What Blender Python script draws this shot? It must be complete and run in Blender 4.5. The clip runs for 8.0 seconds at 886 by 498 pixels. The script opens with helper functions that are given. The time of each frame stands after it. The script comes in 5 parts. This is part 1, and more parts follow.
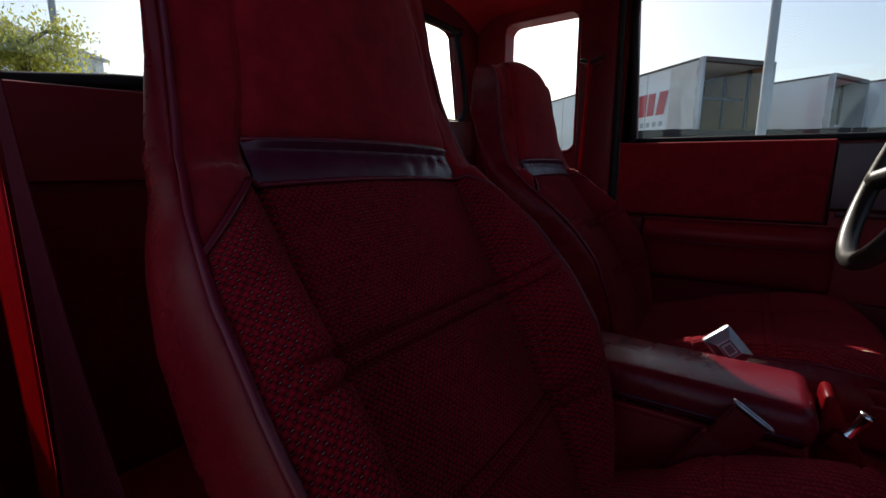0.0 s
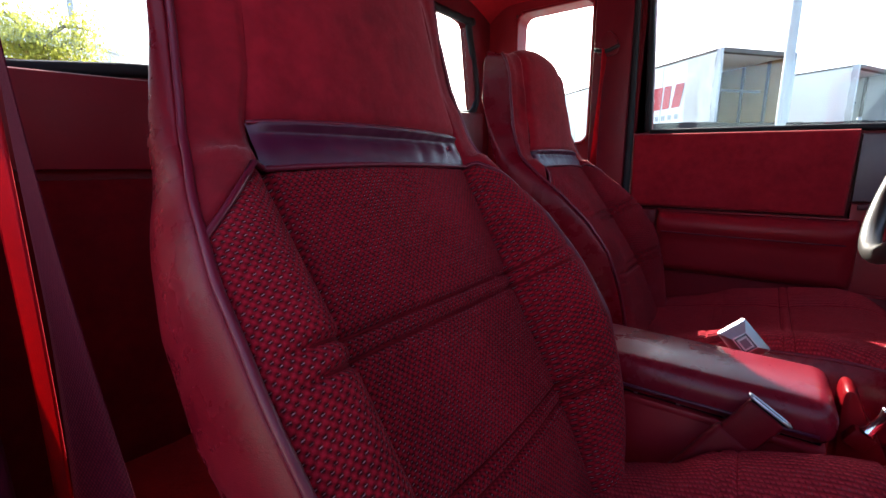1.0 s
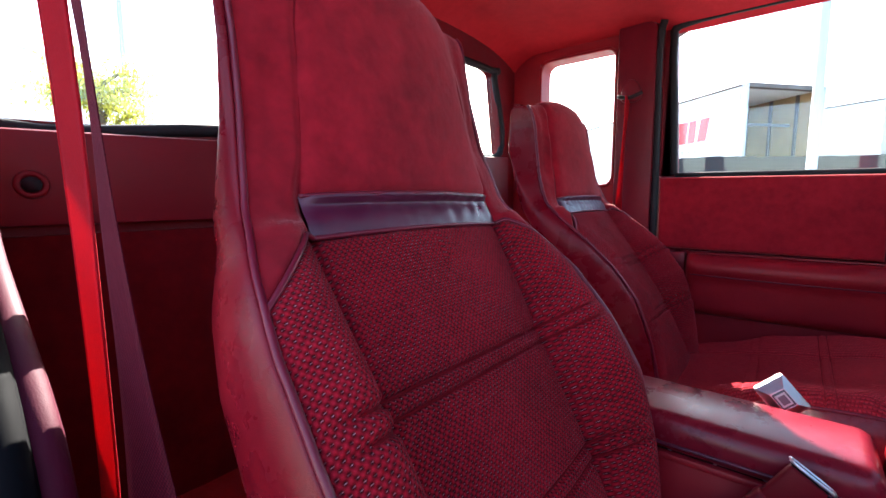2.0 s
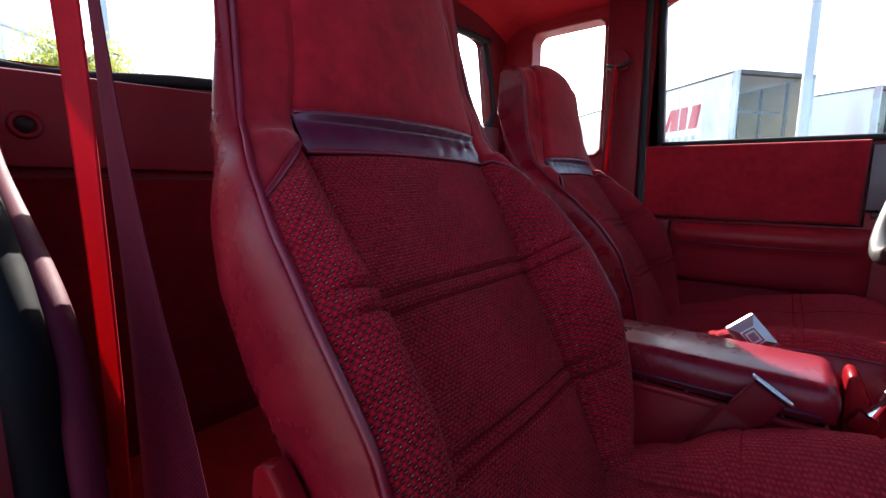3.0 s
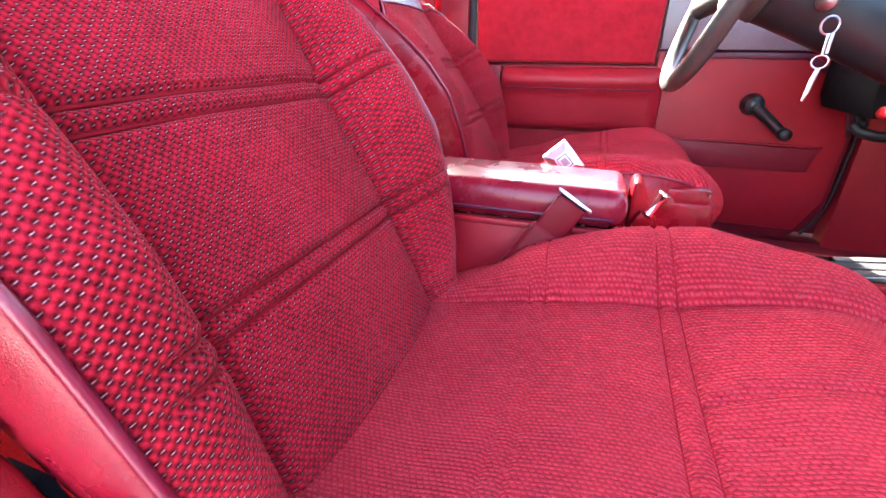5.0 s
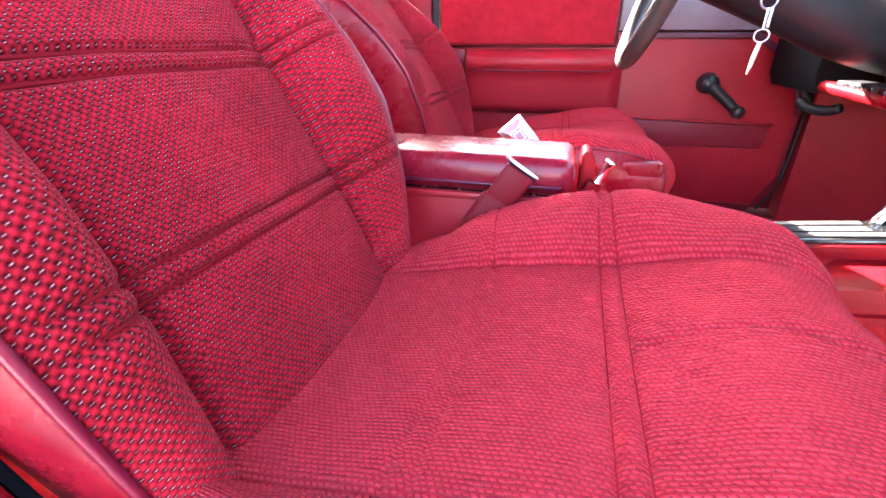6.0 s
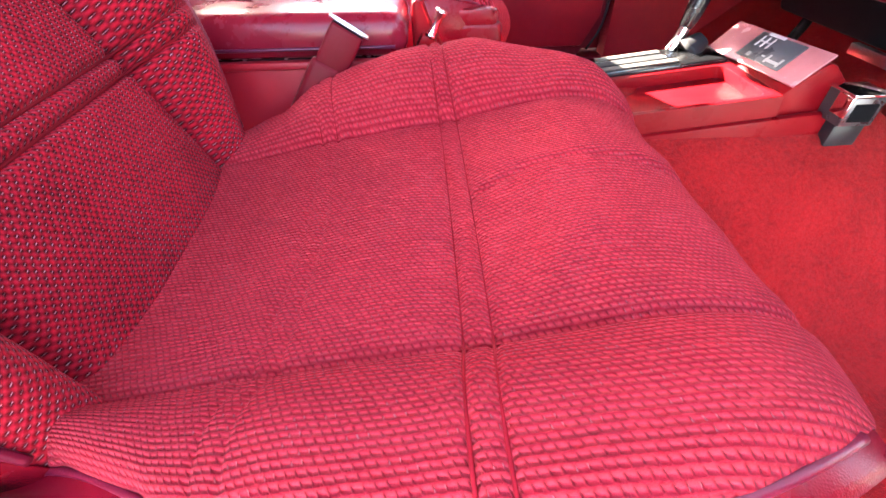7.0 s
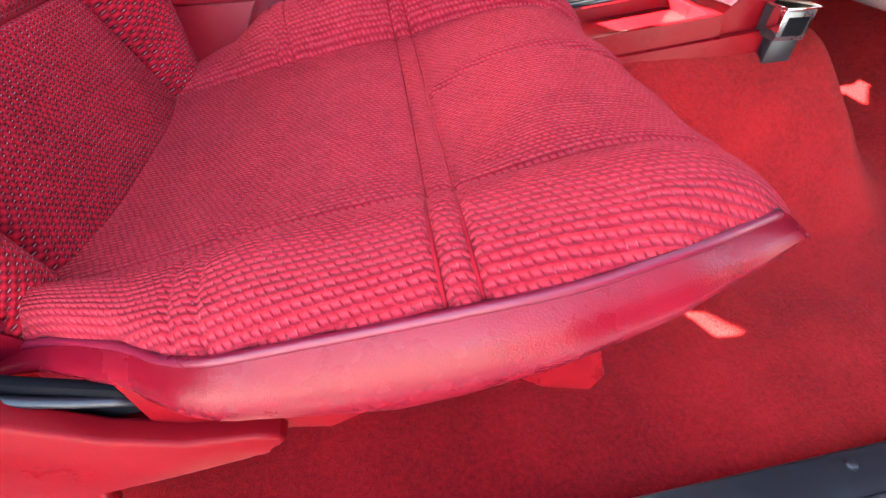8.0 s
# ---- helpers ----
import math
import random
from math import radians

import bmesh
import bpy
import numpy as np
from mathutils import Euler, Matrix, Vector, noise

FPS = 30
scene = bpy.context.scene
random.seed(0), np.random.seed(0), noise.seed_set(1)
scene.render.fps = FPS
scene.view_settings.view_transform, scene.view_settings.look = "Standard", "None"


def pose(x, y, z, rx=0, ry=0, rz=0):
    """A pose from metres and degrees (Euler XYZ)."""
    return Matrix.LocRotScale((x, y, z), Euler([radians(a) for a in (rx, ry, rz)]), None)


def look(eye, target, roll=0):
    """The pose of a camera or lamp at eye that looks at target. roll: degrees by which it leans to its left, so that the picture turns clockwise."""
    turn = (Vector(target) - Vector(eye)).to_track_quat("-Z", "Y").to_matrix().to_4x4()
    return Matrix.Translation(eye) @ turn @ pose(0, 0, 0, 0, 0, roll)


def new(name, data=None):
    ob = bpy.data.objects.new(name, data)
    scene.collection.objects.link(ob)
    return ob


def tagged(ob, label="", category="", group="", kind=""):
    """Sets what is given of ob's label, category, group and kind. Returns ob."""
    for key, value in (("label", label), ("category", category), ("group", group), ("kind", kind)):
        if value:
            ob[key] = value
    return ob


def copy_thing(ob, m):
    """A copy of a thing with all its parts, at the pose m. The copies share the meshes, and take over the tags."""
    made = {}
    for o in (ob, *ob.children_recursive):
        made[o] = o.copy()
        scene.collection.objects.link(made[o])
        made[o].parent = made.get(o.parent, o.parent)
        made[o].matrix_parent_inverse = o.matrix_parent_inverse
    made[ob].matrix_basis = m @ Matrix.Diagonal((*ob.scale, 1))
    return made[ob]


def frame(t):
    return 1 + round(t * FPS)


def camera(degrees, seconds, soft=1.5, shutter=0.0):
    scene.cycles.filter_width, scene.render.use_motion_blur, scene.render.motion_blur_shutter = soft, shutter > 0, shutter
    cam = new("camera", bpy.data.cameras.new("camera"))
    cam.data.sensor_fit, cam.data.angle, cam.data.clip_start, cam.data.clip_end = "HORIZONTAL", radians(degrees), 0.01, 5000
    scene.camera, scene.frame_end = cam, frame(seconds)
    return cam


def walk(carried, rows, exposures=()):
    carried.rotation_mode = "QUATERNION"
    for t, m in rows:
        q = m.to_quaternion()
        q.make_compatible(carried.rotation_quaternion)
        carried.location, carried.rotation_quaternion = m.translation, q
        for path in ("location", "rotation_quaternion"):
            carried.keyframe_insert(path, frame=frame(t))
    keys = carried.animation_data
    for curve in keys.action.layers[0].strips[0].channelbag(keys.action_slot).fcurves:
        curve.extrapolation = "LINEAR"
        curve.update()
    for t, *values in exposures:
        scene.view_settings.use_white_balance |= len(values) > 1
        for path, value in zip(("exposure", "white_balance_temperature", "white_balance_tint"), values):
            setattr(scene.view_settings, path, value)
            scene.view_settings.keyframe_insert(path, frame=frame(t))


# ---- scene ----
cam = camera(91.2, 8.0)
# seconds, eye, yaw, pitch, roll
PATH = [
    (0.0, 0.2845, -0.6347, 0.5821, 34.84, -10.24, -0.19),
    (0.5, 0.2830, -0.6230, 0.5724, 35.54, -10.73, -0.17),
    (1.0, 0.2836, -0.6291, 0.5753, 36.32, -11.01, -0.11),
    (1.5, 0.2863, -0.6363, 0.5956, 37.41, -8.95, -0.18),
    (1.7, 0.2835, -0.6403, 0.6064, 38.52, -7.15, -0.33),
    (2.8, 0.3016, -0.6624, 0.5593, 40.26, -6.41, 0.03),
    (3.0, 0.3056, -0.6649, 0.5468, 38.31, -8.35, 0.12),
    (3.5, 0.3159, -0.6573, 0.5174, 31.71, -13.15, 0.12),
    (4.0, 0.3128, -0.6260, 0.4982, 24.35, -20.85, -0.18),
    (4.5, 0.3148, -0.6054, 0.4914, 20.50, -24.26, -0.19),
    (5.8, 0.3466, -0.5962, 0.4789, 17.56, -24.77, -0.34),
    (6.0, 0.3548, -0.6041, 0.4699, 16.25, -25.51, -0.58),
    (6.5, 0.3661, -0.6175, 0.4647, 5.19, -35.22, -0.52),
    (7.0, 0.3784, -0.6084, 0.4677, -2.49, -41.91, -0.82),
    (7.5, 0.3837, -0.6267, 0.4621, -5.28, -44.10, -1.20),
    (8.0, 0.3788, -0.6629, 0.4259, -7.15, -43.96, -1.62),
]
EXPOSURES = [(0.0, 0.2, 6500, 10), (0.5, 1.1, 6500, 10), (1.0, 2.3, 6350, 10), (1.5, 2.95, 6250, 10), (1.7, 3.1, 6250, 10), (2.8, 2.55, 6250, 10), (3.0, 2.4, 6250, 10), (3.5, 2.5, 6250, 10), (4.0, 3.62, 6350, 10), (4.5, 4.95, 6500, 10), (6.0, 5.5, 6500, 10), (6.5, 5.45, 6700, 10), (7.0, 5.3, 7100, 10), (8.0, 5.15, 7200, 10)]
walk(cam, [(t, pose(x, y, z, 0, 0, yaw) @ pose(0, 0, 0, 90 + pitch) @ pose(0, 0, 0, 0, 0, roll)) for t, x, y, z, yaw, pitch, roll in PATH], EXPOSURES)

# ---- light ----
SUN_FROM = Vector((-0.83, 1.0, 0.79)).normalized()
world = bpy.data.worlds.new("sky")
scene.world = world
world.use_nodes = True
wn = world.node_tree.nodes
sky = wn.new("ShaderNodeTexSky")
sky.sky_type, sky.sun_disc = "NISHITA", False
sky.sun_elevation = math.asin(SUN_FROM.z)
sky.sun_rotation = math.atan2(SUN_FROM.x, SUN_FROM.y)
sky.air_density, sky.dust_density = 1.0, 2.2
world.node_tree.links.new(sky.outputs[0], wn["Background"].inputs[0])
wn["Background"].inputs[1].default_value = 0.14
sun = new("sun", bpy.data.lights.new("sun", "SUN"))
sun.data.energy, sun.data.angle, sun.data.color = 5.0, radians(0.6), (1.0, 0.93, 0.82)
sun.matrix_world = look(SUN_FROM * 20, (0, 0, 0))


# ---- materials ----
class Nodes:
    """A short way to write node materials."""

    def __init__(self, name):
        self.mat = bpy.data.materials.new(name)
        self.mat.use_nodes = True
        self.tree = self.mat.node_tree
        self.bsdf = self.tree.nodes["Principled BSDF"]

    def put(self, socket, value):
        if isinstance(value, bpy.types.NodeSocket):
            self.tree.links.new(value, socket)
        elif isinstance(value, tuple) and len(value) == 3 and socket.type == "RGBA":
            socket.default_value = (*value, 1)
        else:
            socket.default_value = value

    def node(self, kind, out=0, **values):
        n = self.tree.nodes.new(kind)
        for key, v in values.items():
            if key.startswith("i"):
                self.put(n.inputs[int(key[1:])], v)
            elif key == "operation":
                n.operation = v
            elif key == "blend":
                n.blend_type = v
            elif key == "feature":
                n.feature = v
        return n.outputs[out]

    def math(self, op, a, b=0.0, c=0.0):
        return self.node("ShaderNodeMath", operation=op, i0=a, i1=b, i2=c)

    def coords(self, which="Object"):
        n = self.tree.nodes.new("ShaderNodeTexCoord")
        return n.outputs[which]

    def noise(self, scale, detail=4.0, rough=0.55, vector=None):
        n = self.tree.nodes.new("ShaderNodeTexNoise")
        n.inputs["Scale"].default_value, n.inputs["Detail"].default_value, n.inputs["Roughness"].default_value = scale, detail, rough
        self.put(n.inputs["Vector"], vector or self.coords())
        return n.outputs["Fac"]

    def voronoi(self, scale, vector=None, feature="F1"):
        n = self.tree.nodes.new("ShaderNodeTexVoronoi")
        n.feature = feature
        n.inputs["Scale"].default_value = scale
        self.put(n.inputs["Vector"], vector or self.coords())
        return n.outputs["Distance"]

    def ramp(self, value, lo, hi, a=0.0, b=1.0):
        n = self.tree.nodes.new("ShaderNodeMapRange")
        n.inputs["From Min"].default_value, n.inputs["From Max"].default_value = lo, hi
        n.inputs["To Min"].default_value, n.inputs["To Max"].default_value = a, b
        self.put(n.inputs["Value"], value)
        return n.outputs["Result"]

    def mix(self, fac, a, b):
        n = self.tree.nodes.new("ShaderNodeMix")
        n.data_type = "RGBA"
        self.put(n.inputs[0], fac), self.put(n.inputs[6], a), self.put(n.inputs[7], b)
        return n.outputs[2]

    def bump(self, height, distance, strength=1.0, normal=None):
        n = self.tree.nodes.new("ShaderNodeBump")
        n.inputs["Strength"].default_value, n.inputs["Distance"].default_value = strength, distance
        self.put(n.inputs["Height"], height)
        if normal is not None:
            self.put(n.inputs["Normal"], normal)
        return n.outputs[0]

    def done(self, color, rough, normal=None, metal=0.0, spec=0.5, sheen=0.0, sheen_tint=(1, 1, 1), coat=0.0):
        s = self.bsdf.inputs
        self.put(s["Base Color"], color), self.put(s["Roughness"], rough)
        s["Metallic"].default_value, s["Specular IOR Level"].default_value = metal, spec
        s["Sheen Weight"].default_value, s["Sheen Tint"].default_value = sheen, (*sheen_tint, 1)
        s["Sheen Roughness"].default_value = 0.4
        s["Coat Weight"].default_value = coat
        if normal is not None:
            self.put(s["Normal"], normal)
        return self.mat


def weave_cells(n, cell_u, cell_v, wobble):
    """Staggered cells of a cloth: place in the cell, its row and a number of its own."""
    sep = n.tree.nodes.new("ShaderNodeSeparateXYZ")
    uv = n.coords("UV")
    n.put(sep.inputs[0], uv)
    wob = n.math("MULTIPLY", n.math("SUBTRACT", n.noise(60.0, 2.0, 0.5, uv), 0.5), wobble)
    wob_b = n.math("MULTIPLY", n.math("SUBTRACT", n.noise(23.0, 2.0, 0.5, uv), 0.5), wobble * 1.3)
    u = n.math("ADD", n.math("DIVIDE", sep.outputs[0], cell_u), wob)
    v = n.math("ADD", n.math("DIVIDE", sep.outputs[1], cell_v), wob_b)
    row = n.math("FLOOR", v)
    slip = n.math("FRACT", n.math("MULTIPLY", n.math("SINE", n.math("MULTIPLY", row, 37.7)), 917.3))
    us = n.math("ADD", n.math("ADD", u, n.math("MULTIPLY", slip, 0.22)), n.math("MULTIPLY", n.math("FLOORED_MODULO", row, 2.0), 0.5))
    fu, fv = n.math("FRACT", us), n.math("FRACT", v)
    cell = n.math("ADD", n.math("MULTIPLY", n.math("FLOOR", us), 12.9898), n.math("MULTIPLY", row, 78.233))
    rnd = n.math("FRACT", n.math("MULTIPLY", n.math("SINE", cell), 43758.5))
    return uv, u, v, fu, fv, rnd


def bulge(n, f, power):
    return n.math("SUBTRACT", 1.0, n.math("POWER", n.math("ABSOLUTE", n.math("MULTIPLY", n.math("SUBTRACT", f, 0.5), 2.0)), power))


def knot_material(name, dark, light, fleck, fleck_amount, cell_u, cell_v, depth=0.0016):
    """Upholstery cloth of round staggered knots with short pale threads lying in the gaps between them."""
    n = Nodes(name)
    uv, u, v, fu, fv, rnd = weave_cells(n, cell_u, cell_v, 0.5)
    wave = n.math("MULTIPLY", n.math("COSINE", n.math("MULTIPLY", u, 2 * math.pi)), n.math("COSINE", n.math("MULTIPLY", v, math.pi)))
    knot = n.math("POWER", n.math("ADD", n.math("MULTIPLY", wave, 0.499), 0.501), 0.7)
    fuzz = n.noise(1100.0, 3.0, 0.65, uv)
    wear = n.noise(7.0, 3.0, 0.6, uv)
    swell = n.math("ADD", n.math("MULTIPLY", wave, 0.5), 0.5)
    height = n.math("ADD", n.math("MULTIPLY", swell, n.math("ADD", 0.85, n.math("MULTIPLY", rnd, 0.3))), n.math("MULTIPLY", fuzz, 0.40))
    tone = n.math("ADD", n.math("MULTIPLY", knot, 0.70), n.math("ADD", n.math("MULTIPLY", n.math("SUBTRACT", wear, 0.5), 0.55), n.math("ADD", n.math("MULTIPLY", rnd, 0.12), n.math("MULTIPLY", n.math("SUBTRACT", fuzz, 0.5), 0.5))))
    # Shade between the knots is painted: the colour darkens with their height.
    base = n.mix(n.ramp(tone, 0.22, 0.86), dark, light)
    # gaps lie half way between the knots of a row
    gu = n.math("SUBTRACT", n.math("FRACT", n.math("ADD", n.math("ADD", u, n.math("MULTIPLY", n.math("FLOORED_MODULO", n.math("ROUND", v), 2.0), 0.5)), 0.0)), 0.5)
    gv = n.math("SUBTRACT", v, n.math("ROUND", v))
    lean = n.math("SUBTRACT", gv, n.math("MULTIPLY", gu, 0.5))
    far = n.math("MAXIMUM", n.math("DIVIDE", n.math("ABSOLUTE", gu), 0.20), n.math("DIVIDE", n.math("ABSOLUTE", lean), 0.13))
    gap = n.ramp(far, 1.05, 0.30)
    patchy = n.ramp(n.noise(16.0, 3.0, 0.6, uv), 0.38, 0.62)
    strand = n.ramp(n.noise(520.0, 2.0, 0.6, uv), 0.38, 0.62, 0.15, 1.0)
    some = n.math("MULTIPLY", n.math("MULTIPLY", strand, fleck_amount), n.math("ADD", 0.5, n.math("MULTIPLY", patchy, 0.5)))
    color = n.mix(n.math("MULTIPLY", gap, some), base, fleck)
    return n.done(color, 0.92, n.bump(height, depth, 1.0), spec=0.06, sheen=0.07, sheen_tint=(1.0, 0.22, 0.28))


def brick_material(name, dark, light, fleck, fleck_amount, cell_u, cell_v):
    """Worn ribbed cloth: rows of plump stitches laid like bricks, with nicks between their ends painted dark as shade.
    """
    n = Nodes(name)
    uv, u, v, fu, fv, rnd = weave_cells(n, cell_u, cell_v, 0.45)
    rib = n.math("SUBTRACT", 0.5, n.math("MULTIPLY", n.math("COSINE", n.math("MULTIPLY", fv, 2 * math.pi)), 0.5))
    slant = n.math("FRACT", n.math("ADD", fu, n.math("MULTIPLY", n.math("SUBTRACT", fv, 0.5), 0.35)))
    ends = n.math("POWER", bulge(n, slant, 2.2), 0.8)
    worn = n.ramp(n.noise(9.0, 3.0, 0.6, uv), 0.35, 0.65)
    fuzz = n.noise(1500.0, 3.0, 0.7, uv)
    slub = n.noise(420.0, 3.0, 0.65, uv)
    wear = n.noise(5.0, 3.0, 0.6, uv)
    plump = n.math("MULTIPLY", rib, n.math("ADD", n.math("ADD", 0.18, n.math("MULTIPLY", worn, 0.2)), n.math("MULTIPLY", ends, 0.75)))
    height = n.math("ADD", n.math("MULTIPLY", plump, n.math("ADD", 0.8, n.math("MULTIPLY", rnd, 0.5))), n.math("ADD", n.math("MULTIPLY", fuzz, 0.35), n.math("MULTIPLY", slub, 0.60)))
    tone = n.math("ADD", n.math("MULTIPLY", n.math("MULTIPLY", rib, ends), 0.66), n.math("ADD", n.math("MULTIPLY", n.math("SUBTRACT", wear, 0.5), 0.6), n.math("ADD", n.math("MULTIPLY", rnd, 0.22), n.math("MULTIPLY", n.math("SUBTRACT", slub, 0.5), 0.7))))
    # Valleys between ribs and stitch ends carry painted shade.
    base = n.mix(n.ramp(tone, 0.05, 0.85), dark, light)
    gap = n.math("ABSOLUTE", n.math("SUBTRACT", slant, 0.5))
    nick = n.math("MULTIPLY", n.ramp(gap, 0.36, 0.48), n.ramp(rib, 0.2, 0.7))
    some = n.math("MULTIPLY", n.math("LESS_THAN", n.math("FRACT", n.math("MULTIPLY", rnd, 7.31)), 0.08), fleck_amount)
    deep = n.mix(some, tuple(c * 0.4 for c in dark), fleck)
    color = n.mix(n.math("MULTIPLY", nick, 0.5), base, deep)
    return n.done(color, 0.92, n.bump(height, 0.0036, 1.0), spec=0.06, sheen=0.06, sheen_tint=(1.0, 0.40, 0.45))


def velour_material(name, dark, light, sheen=0.35):
    n = Nodes(name)
    co = n.coords()
    big = n.noise(14.0, 4.0, 0.6, co)
    mid = n.noise(60.0, 3.0, 0.6, co)
    fine = n.noise(1400.0, 2.0, 0.5, co)
    tone = n.math("ADD", n.math("MULTIPLY", big, 0.65), n.math("MULTIPLY", mid, 0.35))
    color = n.mix(n.ramp(tone, 0.36, 0.64), dark, light)
    h = n.math("ADD", n.math("MULTIPLY", fine, 0.4), n.math("MULTIPLY", mid, 1.0))
    return n.done(color, 0.95, n.bump(h, 0.0012, 0.6), spec=0.1, sheen=sheen, sheen_tint=(1.0, 0.45, 0.45))


def vinyl_material(name, dark, light, rough=0.38, grain=420.0, depth=0.0006, coat=0.0, spec=0.5):
    n = Nodes(name)
    co = n.coords()
    pores = n.voronoi(grain, co)
    crease = n.noise(26.0, 5.0, 0.6, co)
    stain = n.noise(5.0, 4.0, 0.6, co)
    color = n.mix(n.ramp(n.math("ADD", n.math("MULTIPLY", crease, 0.4), n.math("MULTIPLY", stain, 0.6)), 0.3, 0.7), dark, light)
    h = n.math("ADD", n.math("MULTIPLY", pores, 0.6), n.math("MULTIPLY", crease, 0.5))
    return n.done(color, n.ramp(crease, 0.3, 0.7, rough - 0.07, rough + 0.1), n.bump(h, depth, 0.6), spec=spec, coat=coat)


def carpet_material(name, dark, light):
    n = Nodes(name)
    co = n.coords()
    tuft = n.noise(620.0, 3.0, 0.7, co)
    clump = n.noise(210.0, 3.0, 0.6, co)
    lay = n.noise(8.0, 4.0, 0.6, co)
    tone = n.math("ADD", n.math("ADD", n.math("MULTIPLY", tuft, 0.40), n.math("MULTIPLY", clump, 0.40)), n.math("MULTIPLY", lay, 0.45))
    color = n.mix(n.ramp(tone, 0.44, 0.80), dark, light)
    h = n.math("ADD", n.math("MULTIPLY", tuft, 1.0), n.math("MULTIPLY", clump, 0.8))
    return n.done(color, 1.0, n.bump(h, 0.0035, 0.9), spec=0.05, sheen=0.12, sheen_tint=(1.0, 0.30, 0.25))


def plain_material(name, color, rough, metal=0.0, wear=0.25, depth=0.0002, scale=40.0, spec=0.5):
    n = Nodes(name)
    co = n.coords()
    a = n.noise(scale, 5.0, 0.6, co)
    b = n.noise(scale * 0.13, 3.0, 0.6, co)
    f = n.ramp(n.math("ADD", n.math("MULTIPLY", a, 0.4), n.math("MULTIPLY", b, 0.6)), 0.3, 0.7)
    lo = tuple(c * (1 - wear) for c in color)
    hi = tuple(min(1.0, c * (1 + wear)) for c in color)
    return n.done(n.mix(f, lo, hi), n.ramp(a, 0.3, 0.7, max(0.03, rough - 0.06), min(1, rough + 0.08)), n.bump(a, depth, 0.5), metal=metal, spec=spec)


def glass_material(name, tint, rough=0.02, amount=0.9):
    n = Nodes(name)
    clear = n.tree.nodes.new("ShaderNodeBsdfTransparent")
    clear.inputs[0].default_value = (*tint, 1)
    gloss = n.tree.nodes.new("ShaderNodeBsdfGlossy")
    gloss.inputs["Roughness"].default_value = rough
    mixer = n.tree.nodes.new("ShaderNodeMixShader")
    mixer.inputs[0].default_value = 0.04
    n.tree.links.new(clear.outputs[0], mixer.inputs[1])
    n.tree.links.new(gloss.outputs[0], mixer.inputs[2])
    n.tree.links.new(mixer.outputs[0], n.tree.nodes["Material Output"].inputs[0])
    return n.mat


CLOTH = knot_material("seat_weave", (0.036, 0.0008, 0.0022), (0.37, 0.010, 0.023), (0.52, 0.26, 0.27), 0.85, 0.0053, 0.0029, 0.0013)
# Cushion copy, much paler: wear plus light from above, both in the colour.
CLOTH_SEAT = brick_material("seat_weave_worn_lit", (0.26, 0.008, 0.018), (0.58, 0.036, 0.056), (0.66, 0.30, 0.32), 0.5, 0.0042, 0.0033)
VELOUR = velour_material("headrest_velour", (0.15, 0.004, 0.009), (0.28, 0.008, 0.017))
DOOR_CLOTH = velour_material("door_cloth", (0.21, 0.007, 0.014), (0.31, 0.011, 0.021), 0.2)
VINYL = vinyl_material("burgundy_vinyl", (0.105, 0.002, 0.0065), (0.17, 0.0035, 0.011), 0.27, 1100.0, 0.00025, 0.0, 0.19)
VINYL_DARK = vinyl_material("dark_burgundy_vinyl", (0.050, 0.004, 0.018), (0.075, 0.006, 0.026), 0.34, 1000.0, 0.0002, 0.0, 0.35)
VINYL_LID = vinyl_material("armrest_vinyl", (0.12, 0.005, 0.013), (0.17, 0.007, 0.017), 0.28, 900.0, 0.00006, 0.0, 0.24)
PIPING = vinyl_material("piping_vinyl", (0.10, 0.004, 0.014), (0.15, 0.006, 0.020), 0.34, 700.0, 0.0002, 0.0, 0.35)
TRIM = vinyl_material("red_trim_plastic", (0.21, 0.006, 0.013), (0.28, 0.009, 0.018), 0.45, 900.0, 0.0002, 0.0, 0.25)
TRIM_DARK = vinyl_material("dark_red_trim_plastic", (0.11, 0.005, 0.012), (0.16, 0.007, 0.016), 0.42, 700.0, 0.0003, 0.0, 0.2)
HARD_RED = vinyl_material("hard_red_plastic", (0.125, 0.0025, 0.005), (0.17, 0.004, 0.007), 0.30, 900.0, 0.0002, 0.0, 0.06)
# Brighter red than the other trim: bounced sunlight is put into the colour.
HEADLINER = velour_material("red_headliner", (0.40, 0.016, 0.026), (0.50, 0.022, 0.034), 0.2)
CARPET = carpet_material("red_carpet", (0.12, 0.0025, 0.005), (0.37, 0.009, 0.012))
STRAP = knot_material("belt_webbing", (0.16, 0.004, 0.010), (0.42, 0.010, 0.020), (0.2, 0.01, 0.02), 0.0, 0.0030, 0.0016, 0.0004)
thin = STRAP.node_tree.nodes.new("ShaderNodeBsdfTranslucent")
thin.inputs[0].default_value = (0.55, 0.012, 0.016, 1)
blend = STRAP.node_tree.nodes.new("ShaderNodeMixShader")
blend.inputs[0].default_value = 0.35
STRAP.node_tree.links.new(STRAP.node_tree.nodes["Principled BSDF"].outputs[0], blend.inputs[1])
STRAP.node_tree.links.new(thin.outputs[0], blend.inputs[2])
STRAP.node_tree.links.new(blend.outputs[0], STRAP.node_tree.nodes["Material Output"].inputs[0])
STRAP_STITCH = plain_material("frayed_thread", (0.55, 0.42, 0.42), 0.9, wear=0.4)
RUBBER = plain_material("black_rubber", (0.012, 0.012, 0.015), 0.65, depth=0.0004, spec=0.25)
BLACK = plain_material("black_plastic", (0.010, 0.010, 0.012), 0.38, spec=0.35)
